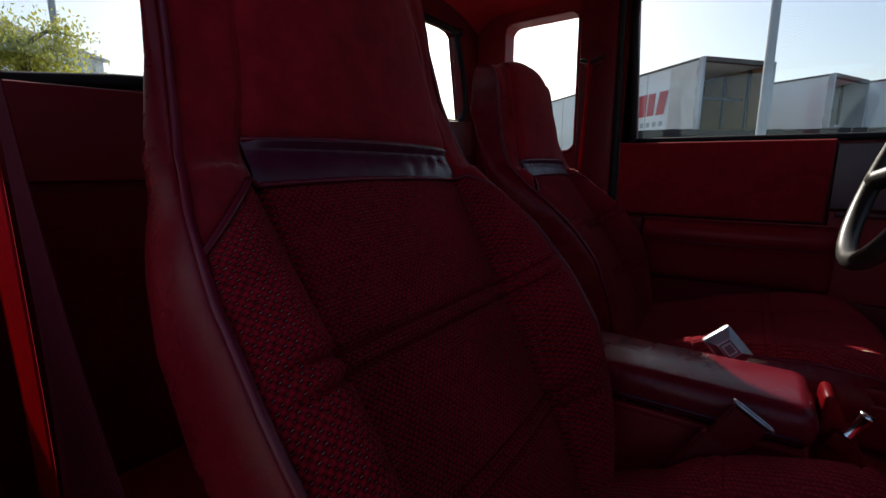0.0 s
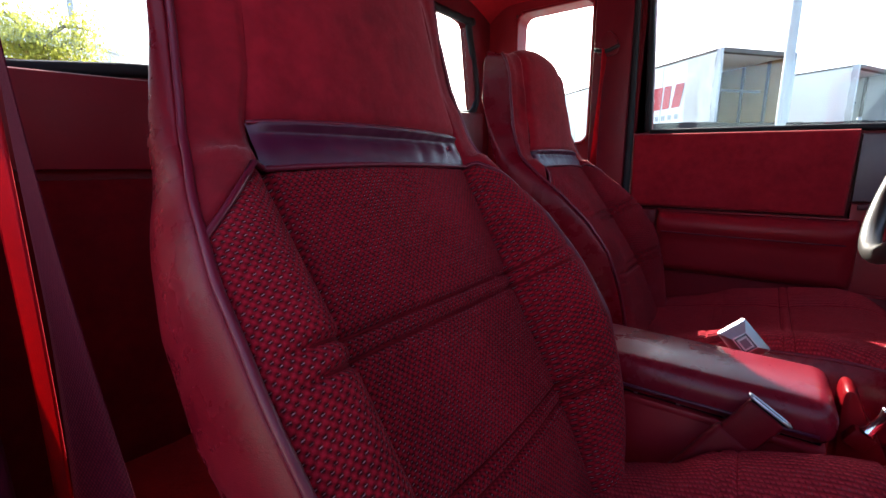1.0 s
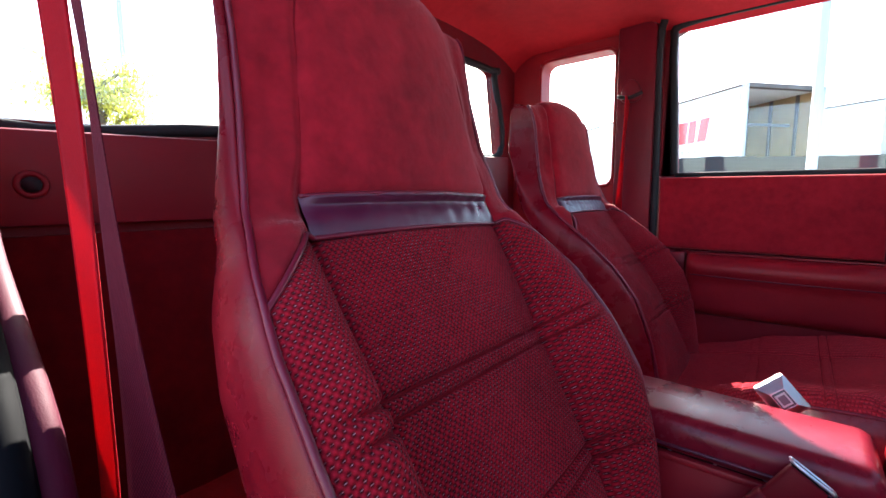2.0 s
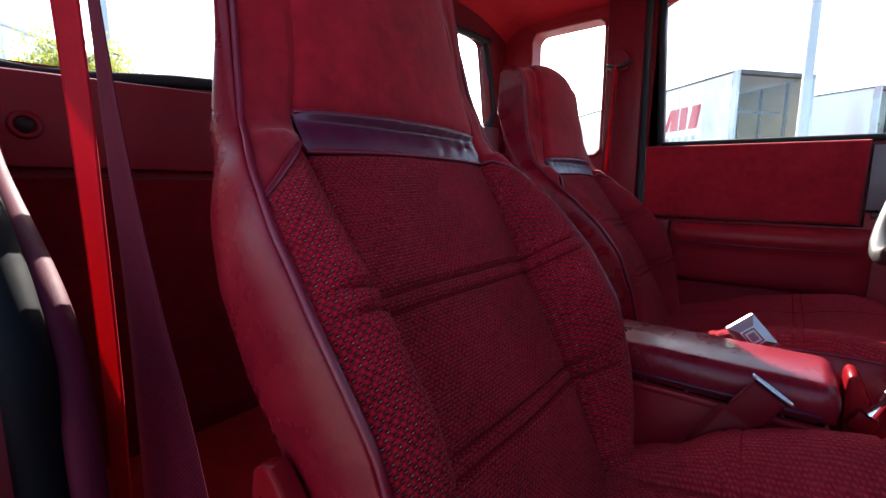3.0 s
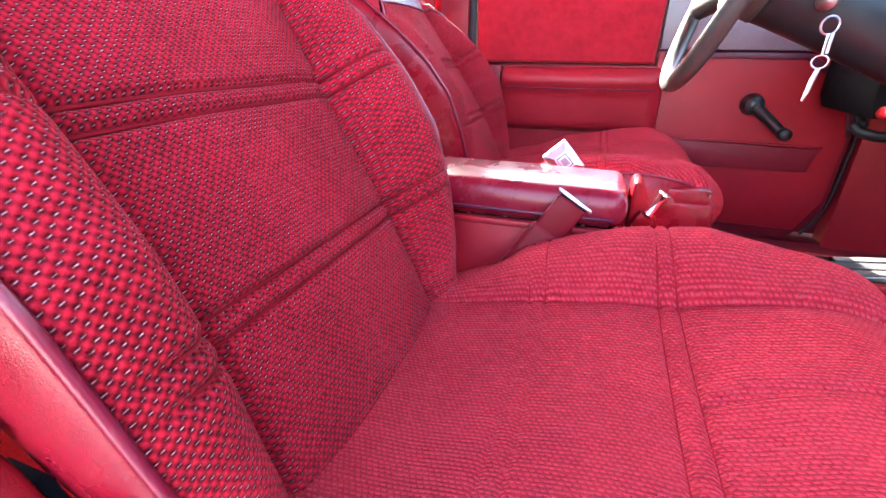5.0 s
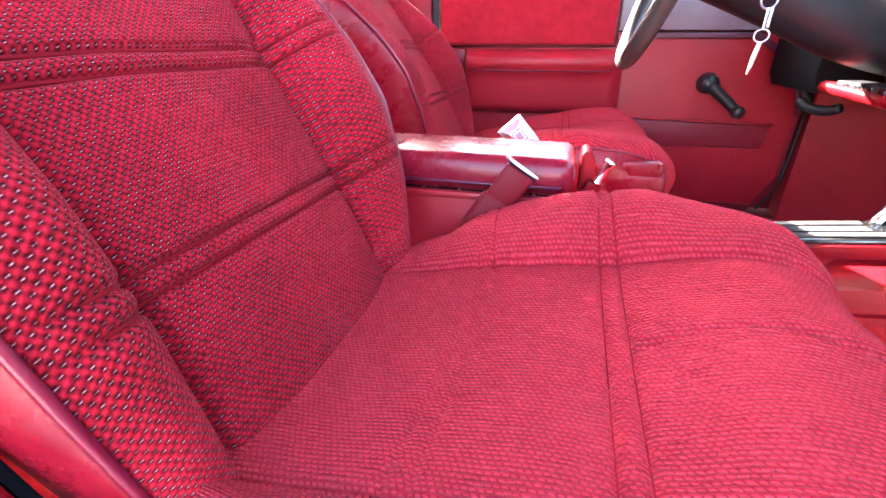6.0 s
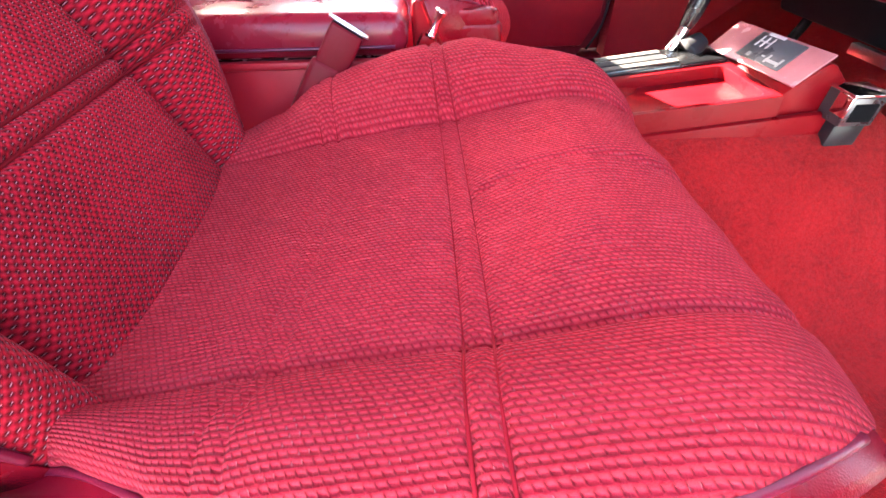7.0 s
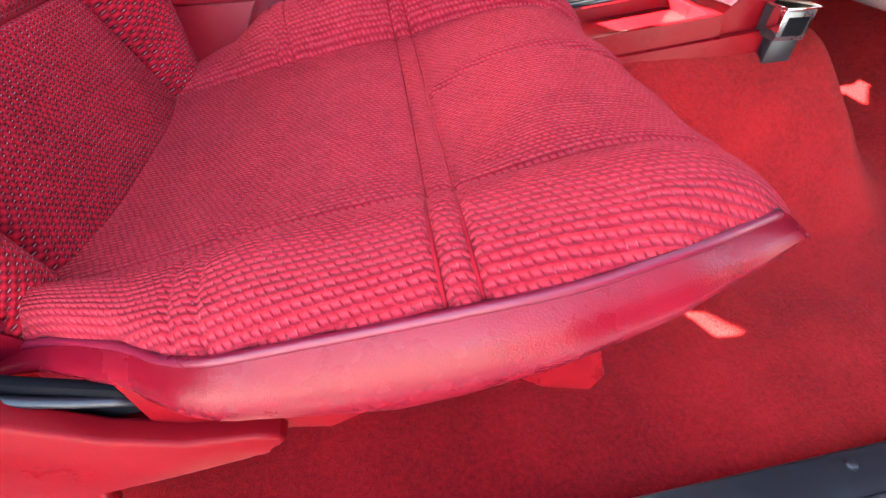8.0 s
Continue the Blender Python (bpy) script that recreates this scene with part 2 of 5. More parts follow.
DARK_DASH = plain_material("dark_dash_plastic", (0.014, 0.010, 0.012), 0.55, spec=0.25)
# Pale pink paints the reflection on the clear film over the red plate.
FACE_PLATE = plain_material("film_reflection_pink", (0.36, 0.13, 0.14), 0.22, wear=0.2)
MATTE_BLACK = plain_material("matte_black", (0.004, 0.004, 0.005), 0.75, spec=0.05)
# Wheel black raised towards grey, so the colour carries some sun glare.
WHEEL = plain_material("sun_lifted_wheel_vinyl", (0.034, 0.032, 0.029), 0.36)
DUSTY = plain_material("dusty_grey_plastic", (0.055, 0.048, 0.042), 0.85, wear=0.4, scale=120.0)
GREY_TRIM = plain_material("grey_door_plate", (0.12, 0.09, 0.11), 0.4)
CHROME = plain_material("chrome", (0.80, 0.80, 0.82), 0.12, 1.0, wear=0.08)
SATIN = plain_material("brushed_chrome", (0.58, 0.58, 0.62), 0.36, 1.0, wear=0.12)
STEEL = plain_material("worn_steel", (0.42, 0.42, 0.44), 0.35, 1.0, wear=0.3)
GUNMETAL = plain_material("dark_plated_steel", (0.10, 0.10, 0.11), 0.28, 0.8, wear=0.2)
LABEL_DARK = plain_material("dark_plate", (0.045, 0.050, 0.060), 0.3)
LABEL_WHITE = plain_material("white_print", (0.40, 0.40, 0.40), 0.6)
LABEL_GREY = plain_material("buckle_label", (0.10, 0.08, 0.10), 0.35)
GLASS = glass_material("window_glass", (0.93, 0.96, 0.96))
TRAILER_WHITE = plain_material("trailer_white_paint", (0.90, 0.91, 0.92), 0.5, wear=0.06, scale=3.0)
TRAILER_STEEL = plain_material("trailer_steel", (0.50, 0.52, 0.55), 0.5, 0.3, wear=0.4, scale=5.0)
TRAILER_EDGE = plain_material("trailer_dark_rail", (0.10, 0.09, 0.085), 0.6, 0.0, wear=0.5, scale=6.0)
TRAILER_LINING = plain_material("trailer_grey_lining", (0.55, 0.56, 0.55), 0.7, wear=0.25, scale=3.0)
TRAILER_RUST = plain_material("trailer_stained_steel", (0.72, 0.70, 0.66), 0.7, 0.0, wear=0.22, scale=7.0)
TRAILER_WOOD = plain_material("trailer_plywood", (0.36, 0.24, 0.12), 0.8, wear=0.35, scale=4.0)
LOGO_RED = plain_material("red_paint", (0.50, 0.04, 0.06), 0.5, wear=0.3, scale=9.0)
POLE_GREY = plain_material("pole_paint", (0.42, 0.46, 0.50), 0.5, wear=0.1)
FENCE_DARK = plain_material("fence_slats", (0.032, 0.032, 0.036), 0.7, wear=0.4, scale=8.0, spec=0.2)
# Unseen ground, paled from asphalt to bounce light into cab and trailers.
GROUND_BOUNCE = plain_material("bounce_ground", (0.28, 0.27, 0.25), 0.9, wear=0.35, scale=30.0, depth=0.004)
SIDING = plain_material("warehouse_siding", (0.72, 0.76, 0.80), 0.7, wear=0.08, scale=2.0)
ROOF_EDGE = plain_material("warehouse_roof", (0.50, 0.51, 0.53), 0.7)
BARK = plain_material("bark", (0.10, 0.075, 0.05), 0.9, wear=0.5, depth=0.004)
LEAF = plain_material("leaves", (0.12, 0.13, 0.03), 0.5, wear=0.5, scale=3.0)
leaf_glow = LEAF.node_tree.nodes.new("ShaderNodeBsdfTranslucent")
leaf_glow.inputs[0].default_value = (0.48, 0.48, 0.07, 1)
leaf_mix = LEAF.node_tree.nodes.new("ShaderNodeMixShader")
leaf_mix.inputs[0].default_value = 0.55
LEAF.node_tree.links.new(LEAF.node_tree.nodes["Principled BSDF"].outputs[0], leaf_mix.inputs[1])
LEAF.node_tree.links.new(leaf_glow.outputs[0], leaf_mix.inputs[2])
LEAF.node_tree.links.new(leaf_mix.outputs[0], LEAF.node_tree.nodes["Material Output"].inputs[0])
SEAM = velour_material("seam_thread", (0.10, 0.002, 0.005), (0.15, 0.004, 0.008), 0.0)
FOAM = plain_material("exposed_foam", (0.45, 0.32, 0.20), 0.95, wear=0.4, scale=300.0, depth=0.001)
SEAM_SOFT = velour_material("worn_seam_thread", (0.17, 0.004, 0.010), (0.24, 0.007, 0.014), 0.0)
SLEEVE = vinyl_material("sleeve_vinyl", (0.07, 0.0015, 0.005), (0.11, 0.002, 0.007), 0.4, 900.0, 0.0004, 0.0, 0.08)
# Darker copy of the belt webbing: the second belt's shade is in its colour.
STRAP_SHADED = knot_material("shaded_belt_webbing", (0.030, 0.0015, 0.006), (0.095, 0.004, 0.014), (0.1, 0.01, 0.02), 0.0, 0.0030, 0.0016, 0.0004)
# Rear panels get less light; that shade is put into these darker reds.
REAR_TRIM = vinyl_material("rear_trim_shaded", (0.10, 0.003, 0.008), (0.15, 0.004, 0.011), 0.5, 900.0, 0.0002, 0.0, 0.25)
REAR_CLOTH = velour_material("rear_carpet_shaded", (0.07, 0.002, 0.004), (0.11, 0.003, 0.006), 0.1)
PILLAR_EDGE = vinyl_material("pillar_edge_vinyl", (0.055, 0.004, 0.014), (0.080, 0.006, 0.020), 0.65, 1000.0, 0.0002, 0.0, 0.1)
TINTED = glass_material("tinted_windscreen", (0.62, 0.70, 0.68))
GLOSS_BLACK = plain_material("gloss_black_plastic", (0.006, 0.006, 0.007), 0.22, spec=0.4)


# ---- building helpers ----
BASE = {}


def thing(name, base, label, category, group="", kind=""):
    """An empty at a thing's base; its parts are modelled in world metres and hung under it."""
    ob = new(name)
    ob.empty_display_size = 0.05
    ob.location = base
    BASE[ob] = Vector(base)
    return tagged(ob, label, category, group, kind)


def finish(name, mesh, material, parent, label, smooth):
    mesh.materials.append(material)
    if smooth:
        mesh.shade_smooth()
    ob = new(name, mesh)
    if parent is not None:
        BASE[ob] = BASE[parent]
        mesh.transform(Matrix.Translation(-BASE[parent]))
        ob.parent = parent
    else:
        BASE[ob] = Vector((0, 0, 0))
    if label:
        ob["label"] = label
    return ob


def part(name, bm, material, parent, label="", smooth=True):
    mesh = bpy.data.meshes.new(name)
    bmesh.ops.recalc_face_normals(bm, faces=bm.faces)
    bm.to_mesh(mesh)
    bm.free()
    ob = finish(name, mesh, material, parent, label, False)
    if smooth:
        mesh.set_sharp_from_angle(angle=radians(38)) if smooth == "auto" else mesh.shade_smooth()
        if smooth == "auto":
            mesh.shade_smooth()
            mesh.set_sharp_from_angle(angle=radians(38))
    return ob


def raw(name, verts, faces, material, parent, label="", uvs=None, smooth=True):
    mesh = bpy.data.meshes.new(name)
    mesh.from_pydata([tuple(v) for v in verts], [], faces)
    if uvs is not None:
        layer = mesh.uv_layers.new(name="UVMap")
        index = np.empty(len(mesh.loops), dtype=np.int32)
        mesh.loops.foreach_get("vertex_index", index)
        layer.data.foreach_set("uv", np.asarray(uvs, dtype=np.float32)[index].ravel())
    mesh.update()
    return finish(name, mesh, material, parent, label, smooth)


def sheet(name, fn, nu, nv, material, parent, label="", flip=False):
    """A smooth grid: fn takes arrays u, v in 0..1 and gives points (n, 3) and metric uvs (n, 2)."""
    u, v = np.meshgrid(np.linspace(0, 1, nu + 1), np.linspace(0, 1, nv + 1))
    pts, uvs = fn(u.ravel(), v.ravel())
    faces = []
    for j in range(nv):
        for i in range(nu):
            a = j * (nu + 1) + i
            q = (a, a + 1, a + nu + 2, a + nu + 1)
            faces.append(q[::-1] if flip else q)
    return raw(name, pts, faces, material, parent, label, uvs)


def box(bm, x0, x1, y0, y1, z0, z1, bevel=0.0, segments=2, m=None):
    made = bmesh.ops.create_cube(bm, size=1.0)["verts"]
    for v in made:
        v.co = Vector((x0 + (v.co.x + 0.5) * (x1 - x0), y0 + (v.co.y + 0.5) * (y1 - y0), z0 + (v.co.z + 0.5) * (z1 - z0)))
        if m is not None:
            v.co = m @ v.co
    if bevel:
        edges = list({e for v in made for e in v.link_edges})
        bmesh.ops.bevel(bm, geom=edges, offset=bevel, segments=segments, profile=0.5, affect="EDGES")
    return bm


def block(name, dims, material, parent, label="", bevel=0.004, segments=2, m=None):
    return part(name, box(bmesh.new(), *dims, bevel, segments, m), material, parent, label, "auto")


def smooth_path(points, steps=8, closed=False):
    """Catmull-Rom through points."""
    p = [Vector(q) for q in points]
    out = []
    n = len(p)
    for i in range(n if closed else n - 1):
        if closed:
            a, b, c, d = p[i - 1], p[i], p[(i + 1) % n], p[(i + 2) % n]
        else:
            a, b, c, d = p[max(i - 1, 0)], p[i], p[i + 1], p[min(i + 2, n - 1)]
        for k in range(steps):
            t = k / steps
            out.append(0.5 * ((2 * b) + (c - a) * t + (2 * a - 5 * b + 4 * c - d) * t * t + (3 * b - a - 3 * c + d) * t ** 3))
    if not closed:
        out.append(p[-1])
    return out


def tube(name, points, radius, material, parent, label="", sides=10, steps=8, closed=False, smooth_it=True):
    path = smooth_path(points, steps, closed) if smooth_it else [Vector(q) for q in points]
    n = len(path)
    verts, faces = [], []
    side = None
    for i, p in enumerate(path):
        t = (path[(i + 1) % n] - path[i - 1]) if closed else (path[min(i + 1, n - 1)] - path[max(i - 1, 0)])
        t.normalize()
        if side is None:
            side = t.cross(Vector((0, 0, 1)) if abs(t.z) < 0.9 else Vector((1, 0, 0))).normalized()
        side = (side - t * side.dot(t)).normalized()
        up = t.cross(side)
        r = radius(i / (n - 1)) if callable(radius) else radius
        for k in range(sides):
            a = 2 * math.pi * k / sides
            verts.append(p + (side * math.cos(a) + up * math.sin(a)) * r)
    for i in range(n if closed else n - 1):
        for k in range(sides):
            a, b = i * sides + k, i * sides + (k + 1) % sides
            c, d = ((i + 1) % n) * sides + (k + 1) % sides, ((i + 1) % n) * sides + k
            faces.append((a, b, c, d))
    if not closed:
        faces.append(tuple(range(sides))[::-1])
        faces.append(tuple(range((n - 1) * sides, n * sides)))
    return raw(name, verts, faces, material, parent, label)


def ribbon(name, points, sides, width, thick, material, parent, label="", steps=10):
    """A woven strap along points; sides gives the strap's width direction at each point."""
    path = smooth_path(points, steps)
    dirs = smooth_path(sides, steps)
    n = len(path)
    verts, uvs, faces = [], [], []
    run = 0.0
    cols = 6
    for i, p in enumerate(path):
        t = (path[min(i + 1, n - 1)] - path[max(i - 1, 0)]).normalized()
        s = (dirs[i] - t * dirs[i].dot(t)).normalized()
        nor = t.cross(s)
        run += (p - path[i - 1]).length if i else 0
        for face in (1, -1):
            for k in range(cols + 1):
                q = k / cols - 0.5
                edge = 0.35 if k in (0, cols) else 1.0
                verts.append(p + s * (q * width) + nor * (face * thick * 0.5 * edge))
                uvs.append((q * width, run))
    w = 2 * (cols + 1)
    for i in range(n - 1):
        for k in range(w):
            a, b = i * w + k, i * w + (k + 1) % w
            if k >= cols + 1:
                a, b = i * w + (cols + 1) + (k - cols - 1), i * w + (cols + 1) + (k - cols)
                if k == w - 1:
                    break
            if k == cols:
                continue
            q = (a, b, b + w, a + w)
            faces.append(q if k < cols else q[::-1])
        for a, b in ((i * w, i * w + cols + 1), (i * w + cols, i * w + w - 1)):
            faces.append((a, a + w, b + w, b))
    return raw(name, verts, faces, material, parent, label, uvs)


def slab(name, outline, axis, lo, hi, material, parent, label="", bevel=0.004, holes=(), segments=2):
    """A flat plate: an outline in the two other axes, with holes, from lo to hi along the axis."""
    bm = bmesh.new()

    def at(p, d):
        return {"x": (d, p[0], p[1]), "y": (p[0], d, p[1]), "z": (p[0], p[1], d)}[axis]

    loops = [outline, *holes]
    if holes:
        edges = []
        for loop in loops:
            vs = [bm.verts.new(at(p, lo)) for p in loop]
            edges += [bm.edges.new((vs[i], vs[(i + 1) % len(vs)])) for i in range(len(vs))]
        faces = [f for f in bmesh.ops.triangle_fill(bm, edges=edges, use_beauty=True, use_dissolve=False)["geom"] if isinstance(f, bmesh.types.BMFace)]
    else:
        faces = [bm.faces.new([bm.verts.new(at(p, lo)) for p in outline])]
    made = bmesh.ops.extrude_face_region(bm, geom=faces)["geom"]
    step = Vector(at((0, 0), hi - lo))
    bmesh.ops.translate(bm, vec=step, verts=[g for g in made if isinstance(g, bmesh.types.BMVert)])
    bmesh.ops.recalc_face_normals(bm, faces=bm.faces)
    if bevel:
        sharp = [e for e in bm.edges if len(e.link_faces) == 2 and e.calc_face_angle() > 0.9 and abs((e.verts[0].co - e.verts[1].co).dot(step.normalized())) < 1e-6]
        bmesh.ops.bevel(bm, geom=sharp, offset=bevel, segments=segments, profile=0.5, affect="EDGES")
    return part(name, bm, material, parent, label, "auto")


def rounded(x0, x1, z0, z1, r, n=5):
    """A rectangle with rounded corners."""
    out = []
    for cx, cz, a0 in ((x1 - r, z1 - r, 0), (x0 + r, z1 - r, 90), (x0 + r, z0 + r, 180), (x1 - r, z0 + r, 270)):
        for k in range(n + 1):
            a = radians(a0 + 90 * k / n)
            out.append((cx + r * math.cos(a), cz + r * math.sin(a)))
    return out


class Curve2:
    """A smooth line in the x-z plane, by its length."""

    def __init__(self, points):
        p = smooth_path([(x, 0, z) for x, z in points], 16)
        self.x = np.array([q.x for q in p])
        self.z = np.array([q.z for q in p])
        self.s = np.concatenate([[0], np.cumsum(np.hypot(np.diff(self.x), np.diff(self.z)))])
        self.end = self.s[-1]
        self.tx, self.tz = np.gradient(self.x, self.s), np.gradient(self.z, self.s)

    def at(self, s):
        f = [np.interp(s, self.s, a) for a in (self.x, self.z, self.tx, self.tz)]
        k = np.hypot(f[2], f[3])
        return f[0], f[1], f[3] / k, -f[2] / k

    def s_of_z(self, z):
        top = int(np.argmax(self.z))
        return np.interp(z, self.z[:top + 1], self.s[:top + 1])

    def s_of_x(self, x):
        far = int(np.argmax(self.x))
        return np.interp(x, self.x[:far + 1], self.s[:far + 1])


def groove(d, depth, width):
    return -depth * np.exp(-(d / width) ** 2)


# ---- bucket seat ----
SEAT_Y = -0.345
BACK = Curve2([(0.222, 0.175), (0.199, 0.225), (0.181, 0.262), (0.145, 0.349), (0.083, 0.46), (0.010, 0.574), (-0.004, 0.604), (-0.018, 0.69),
               (-0.032, 0.765), (-0.043, 0.795), (-0.057, 0.807), (-0.074, 0.808)])
CUSHION = Curve2([(0.13, 0.232), (0.16, 0.245), (0.20, 0.255), (0.24, 0.263), (0.28, 0.2725), (0.32, 0.2795), (0.36, 0.286), (0.40, 0.291), (0.44, 0.300), (0.48, 0.308),
                  (0.515, 0.310), (0.545, 0.304), (0.568, 0.289), (0.583, 0.262), (0.586, 0.228), (0.573, 0.19)])
CUSHION_Y = -0.357
PANEL = 0.125


def back_half_width(s):
    z = [0.17, 0.22, 0.265, 0.335, 0.396, 0.449, 0.505, 0.555, 0.605, 0.66, 0.72, 0.78]
    w = [0.138, 0.152, 0.164, 0.176, 0.182, 0.186, 0.186, 0.176, 0.160, 0.151, 0.148, 0.150]
    return np.interp(s, [*BACK.s_of_z(np.array(z)), BACK.end - 0.03, BACK.end], [*w, 0.153, 0.150])


def back_panel_half(s):
    z = [0.17, 0.25, 0.33, 0.42, 0.47, 0.573, 0.604, 0.64, 0.74]
    return np.interp(s, [*BACK.s_of_z(np.array(z)), BACK.end], [0.114, 0.114, 0.110, 0.109, 0.112, 0.121, 0.121, 0.110, 0.104, 0.088])


def back_side_rise(s):
    z = [0.17, 0.22, 0.265, 0.335, 0.396, 0.449, 0.505, 0.555, 0.605, 0.66, 0.72]
    return np.interp(s, [*BACK.s_of_z(np.array(z)), BACK.end], [-0.010, 0.0, 0.010, 0.031, 0.046, 0.0425, 0.029, 0.010, -0.008, -0.018, -0.018, -0.010])


def back_place(y, s):
    """Sideways place of a point y metres off the middle line: the middle leans inward with height, and the inner half is wider."""
    lo, hi = float(BACK.s_of_z(0.45)), float(BACK.s_of_z(0.575))
    up = np.clip((s - float(BACK.s_of_z(0.64))) / 0.12, 0, 1)
    return np.interp(s, [lo, hi], [SEAT_Y - 0.008, SEAT_Y + 0.004]) + np.where(y > 0, y * (1.05 - 0.12 * up), y)


def back_depth(y, s):
    """How far the backrest's face stands off its base line, y metres from the middle."""
    a = np.abs(y)
    p, w, rise = back_panel_half(s), back_half_width(s), back_side_rise(s)
    t = np.clip((a - p) / (w - p), 0, 1)
    seam_a, seam_b, strip = BACK.s_of_z(0.352), BACK.s_of_z(0.460), BACK.s_of_z(0.573)
    pillow = 0.006 * np.clip(1 - (a / p) ** 2, 0, 1)
    pillow = pillow + np.where(s > strip + 0.03, 0.010 * np.clip(1 - (a / p) ** 2, 0, 1) ** 0.6, 0)
    side = rise * np.sin(np.minimum(t * 1.7, 1) * math.pi / 2) + np.where(rise > 0, 0.011, 0.005) * np.sin(math.pi * t)
    return np.where(a < p, pillow, side), t, (seam_a, seam_b)


def back_point(y, s, extra=0.0):
    x, z, nx, nz = BACK.at(s)
    d = back_depth(y, s)[0]
    d = d + extra
    return np.stack([x + nx * d, back_place(y, s), z + nz * d], 1)


def pad_top(t):
    """Length along the back at which the cloth of the side pads ends."""
    return BACK.s_of_z(0.573) - 0.056 * np.clip((t - 0.2) / 0.8, 0, 1) ** 1.1


def cushion_half_width(s):
    x = [0.14, 0.25, 0.28, 0.32, 0.36, 0.40, 0.44, 0.48, 0.52, 0.547]
    return np.interp(s, [*CUSHION.s_of_x(np.array(x)), CUSHION.end], [0.190, 0.190, 0.200, 0.205, 0.209, 0.212, 0.212, 0.206, 0.193, 0.182, 0.180])


def cushion_rise(s, right):
    x = [0.16, 0.20, 0.24, 0.28, 0.32, 0.36, 0.40, 0.44, 0.48, 0.52, 0.56]
    r = [0.004, 0.004, 0.012, 0.027, 0.038, 0.042, 0.043, 0.037, 0.025, 0.013, 0.003]
    left = [0.008, 0.008, 0.011, 0.013, 0.017, 0.020, 0.024, 0.020, 0.016, 0.010, 0.0]
    at = [*CUSHION.s_of_x(np.array(x)), CUSHION.end]
    return np.where(right, np.interp(s, at, [*r, 0.0]), np.interp(s, at, [*left, 0.0]))


def cushion_depth(y, s):
    a = np.abs(y)
    w = cushion_half_width(s)
    p = np.minimum(PANEL, w - 0.03)
    t = np.clip((a - p) / (w - p), 0, 1)
    rise = cushion_rise(s, y > 0)
    front = np.where(y > 0, 1.0, np.clip((CUSHION.s_of_x(0.56) - s) / 0.06, 0, 1))
    # the middle is sat in
    sag = np.interp(s, CUSHION.s_of_x(np.array([0.16, 0.22, 0.30, 0.41, 0.46, 0.53])), [-0.002, -0.009, -0.013, -0.013, -0.008, -0.003])
    pillow = sag * np.clip(1 - (a / p) ** 2, 0, 1)
    drop = np.where(y > 0, 0.020, 0.013) * front
    side = rise * np.sin(np.minimum(t * 1.25, 1) * math.pi / 2) + 0.008 * front * np.sin(math.pi * np.minimum(t * 1.1, 1)) - drop * np.clip((t - 0.78) / 0.22, 0, 1) ** 2
    return np.where(a < p, pillow, side), t, p, w


def cushion_point(y, s, extra=0.0):
    x, z, nx, nz = CUSHION.at(s)
    d, t, p, w = cushion_depth(y, s)
    d = d + extra
    # the tangent runs forward, so the face stands up off it; the front corners draw to a point at the piping
    under = np.clip((s - CUSHION.s_of_x(0.575)) / 0.05, 0, 1)
    tip = t ** (3 - 1.7 * under) * np.clip((s - CUSHION.s_of_x(0.535)) / 0.03, 0, 1)
    px, pz = x - nx * d, z - nz * d
    # the outer edge draws in towards the hinge
    py = CUSHION_Y + y + np.where(y < 0, t, 0) * np.interp(x, [0.14, 0.20, 0.24, 0.26, 0.28, 0.30], [0.036, 0.033, 0.017, 0.009, 0.004, 0.0])
    return np.stack([px + (0.548 - px) * tip, py + (CUSHION_Y + np.sign(y) * np.where(y < 0, 0.181, 0.215) - py) * tip, pz + (0.300 - pz) * tip], 1)


def cross_seams(s, places, depth=0.0066, width=0.0028):
    out = np.zeros_like(s)
    for q in places:
        out = out + groove(s - (q - 0.0075), depth, width) + groove(s - (q + 0.0075), depth, width)
    return out


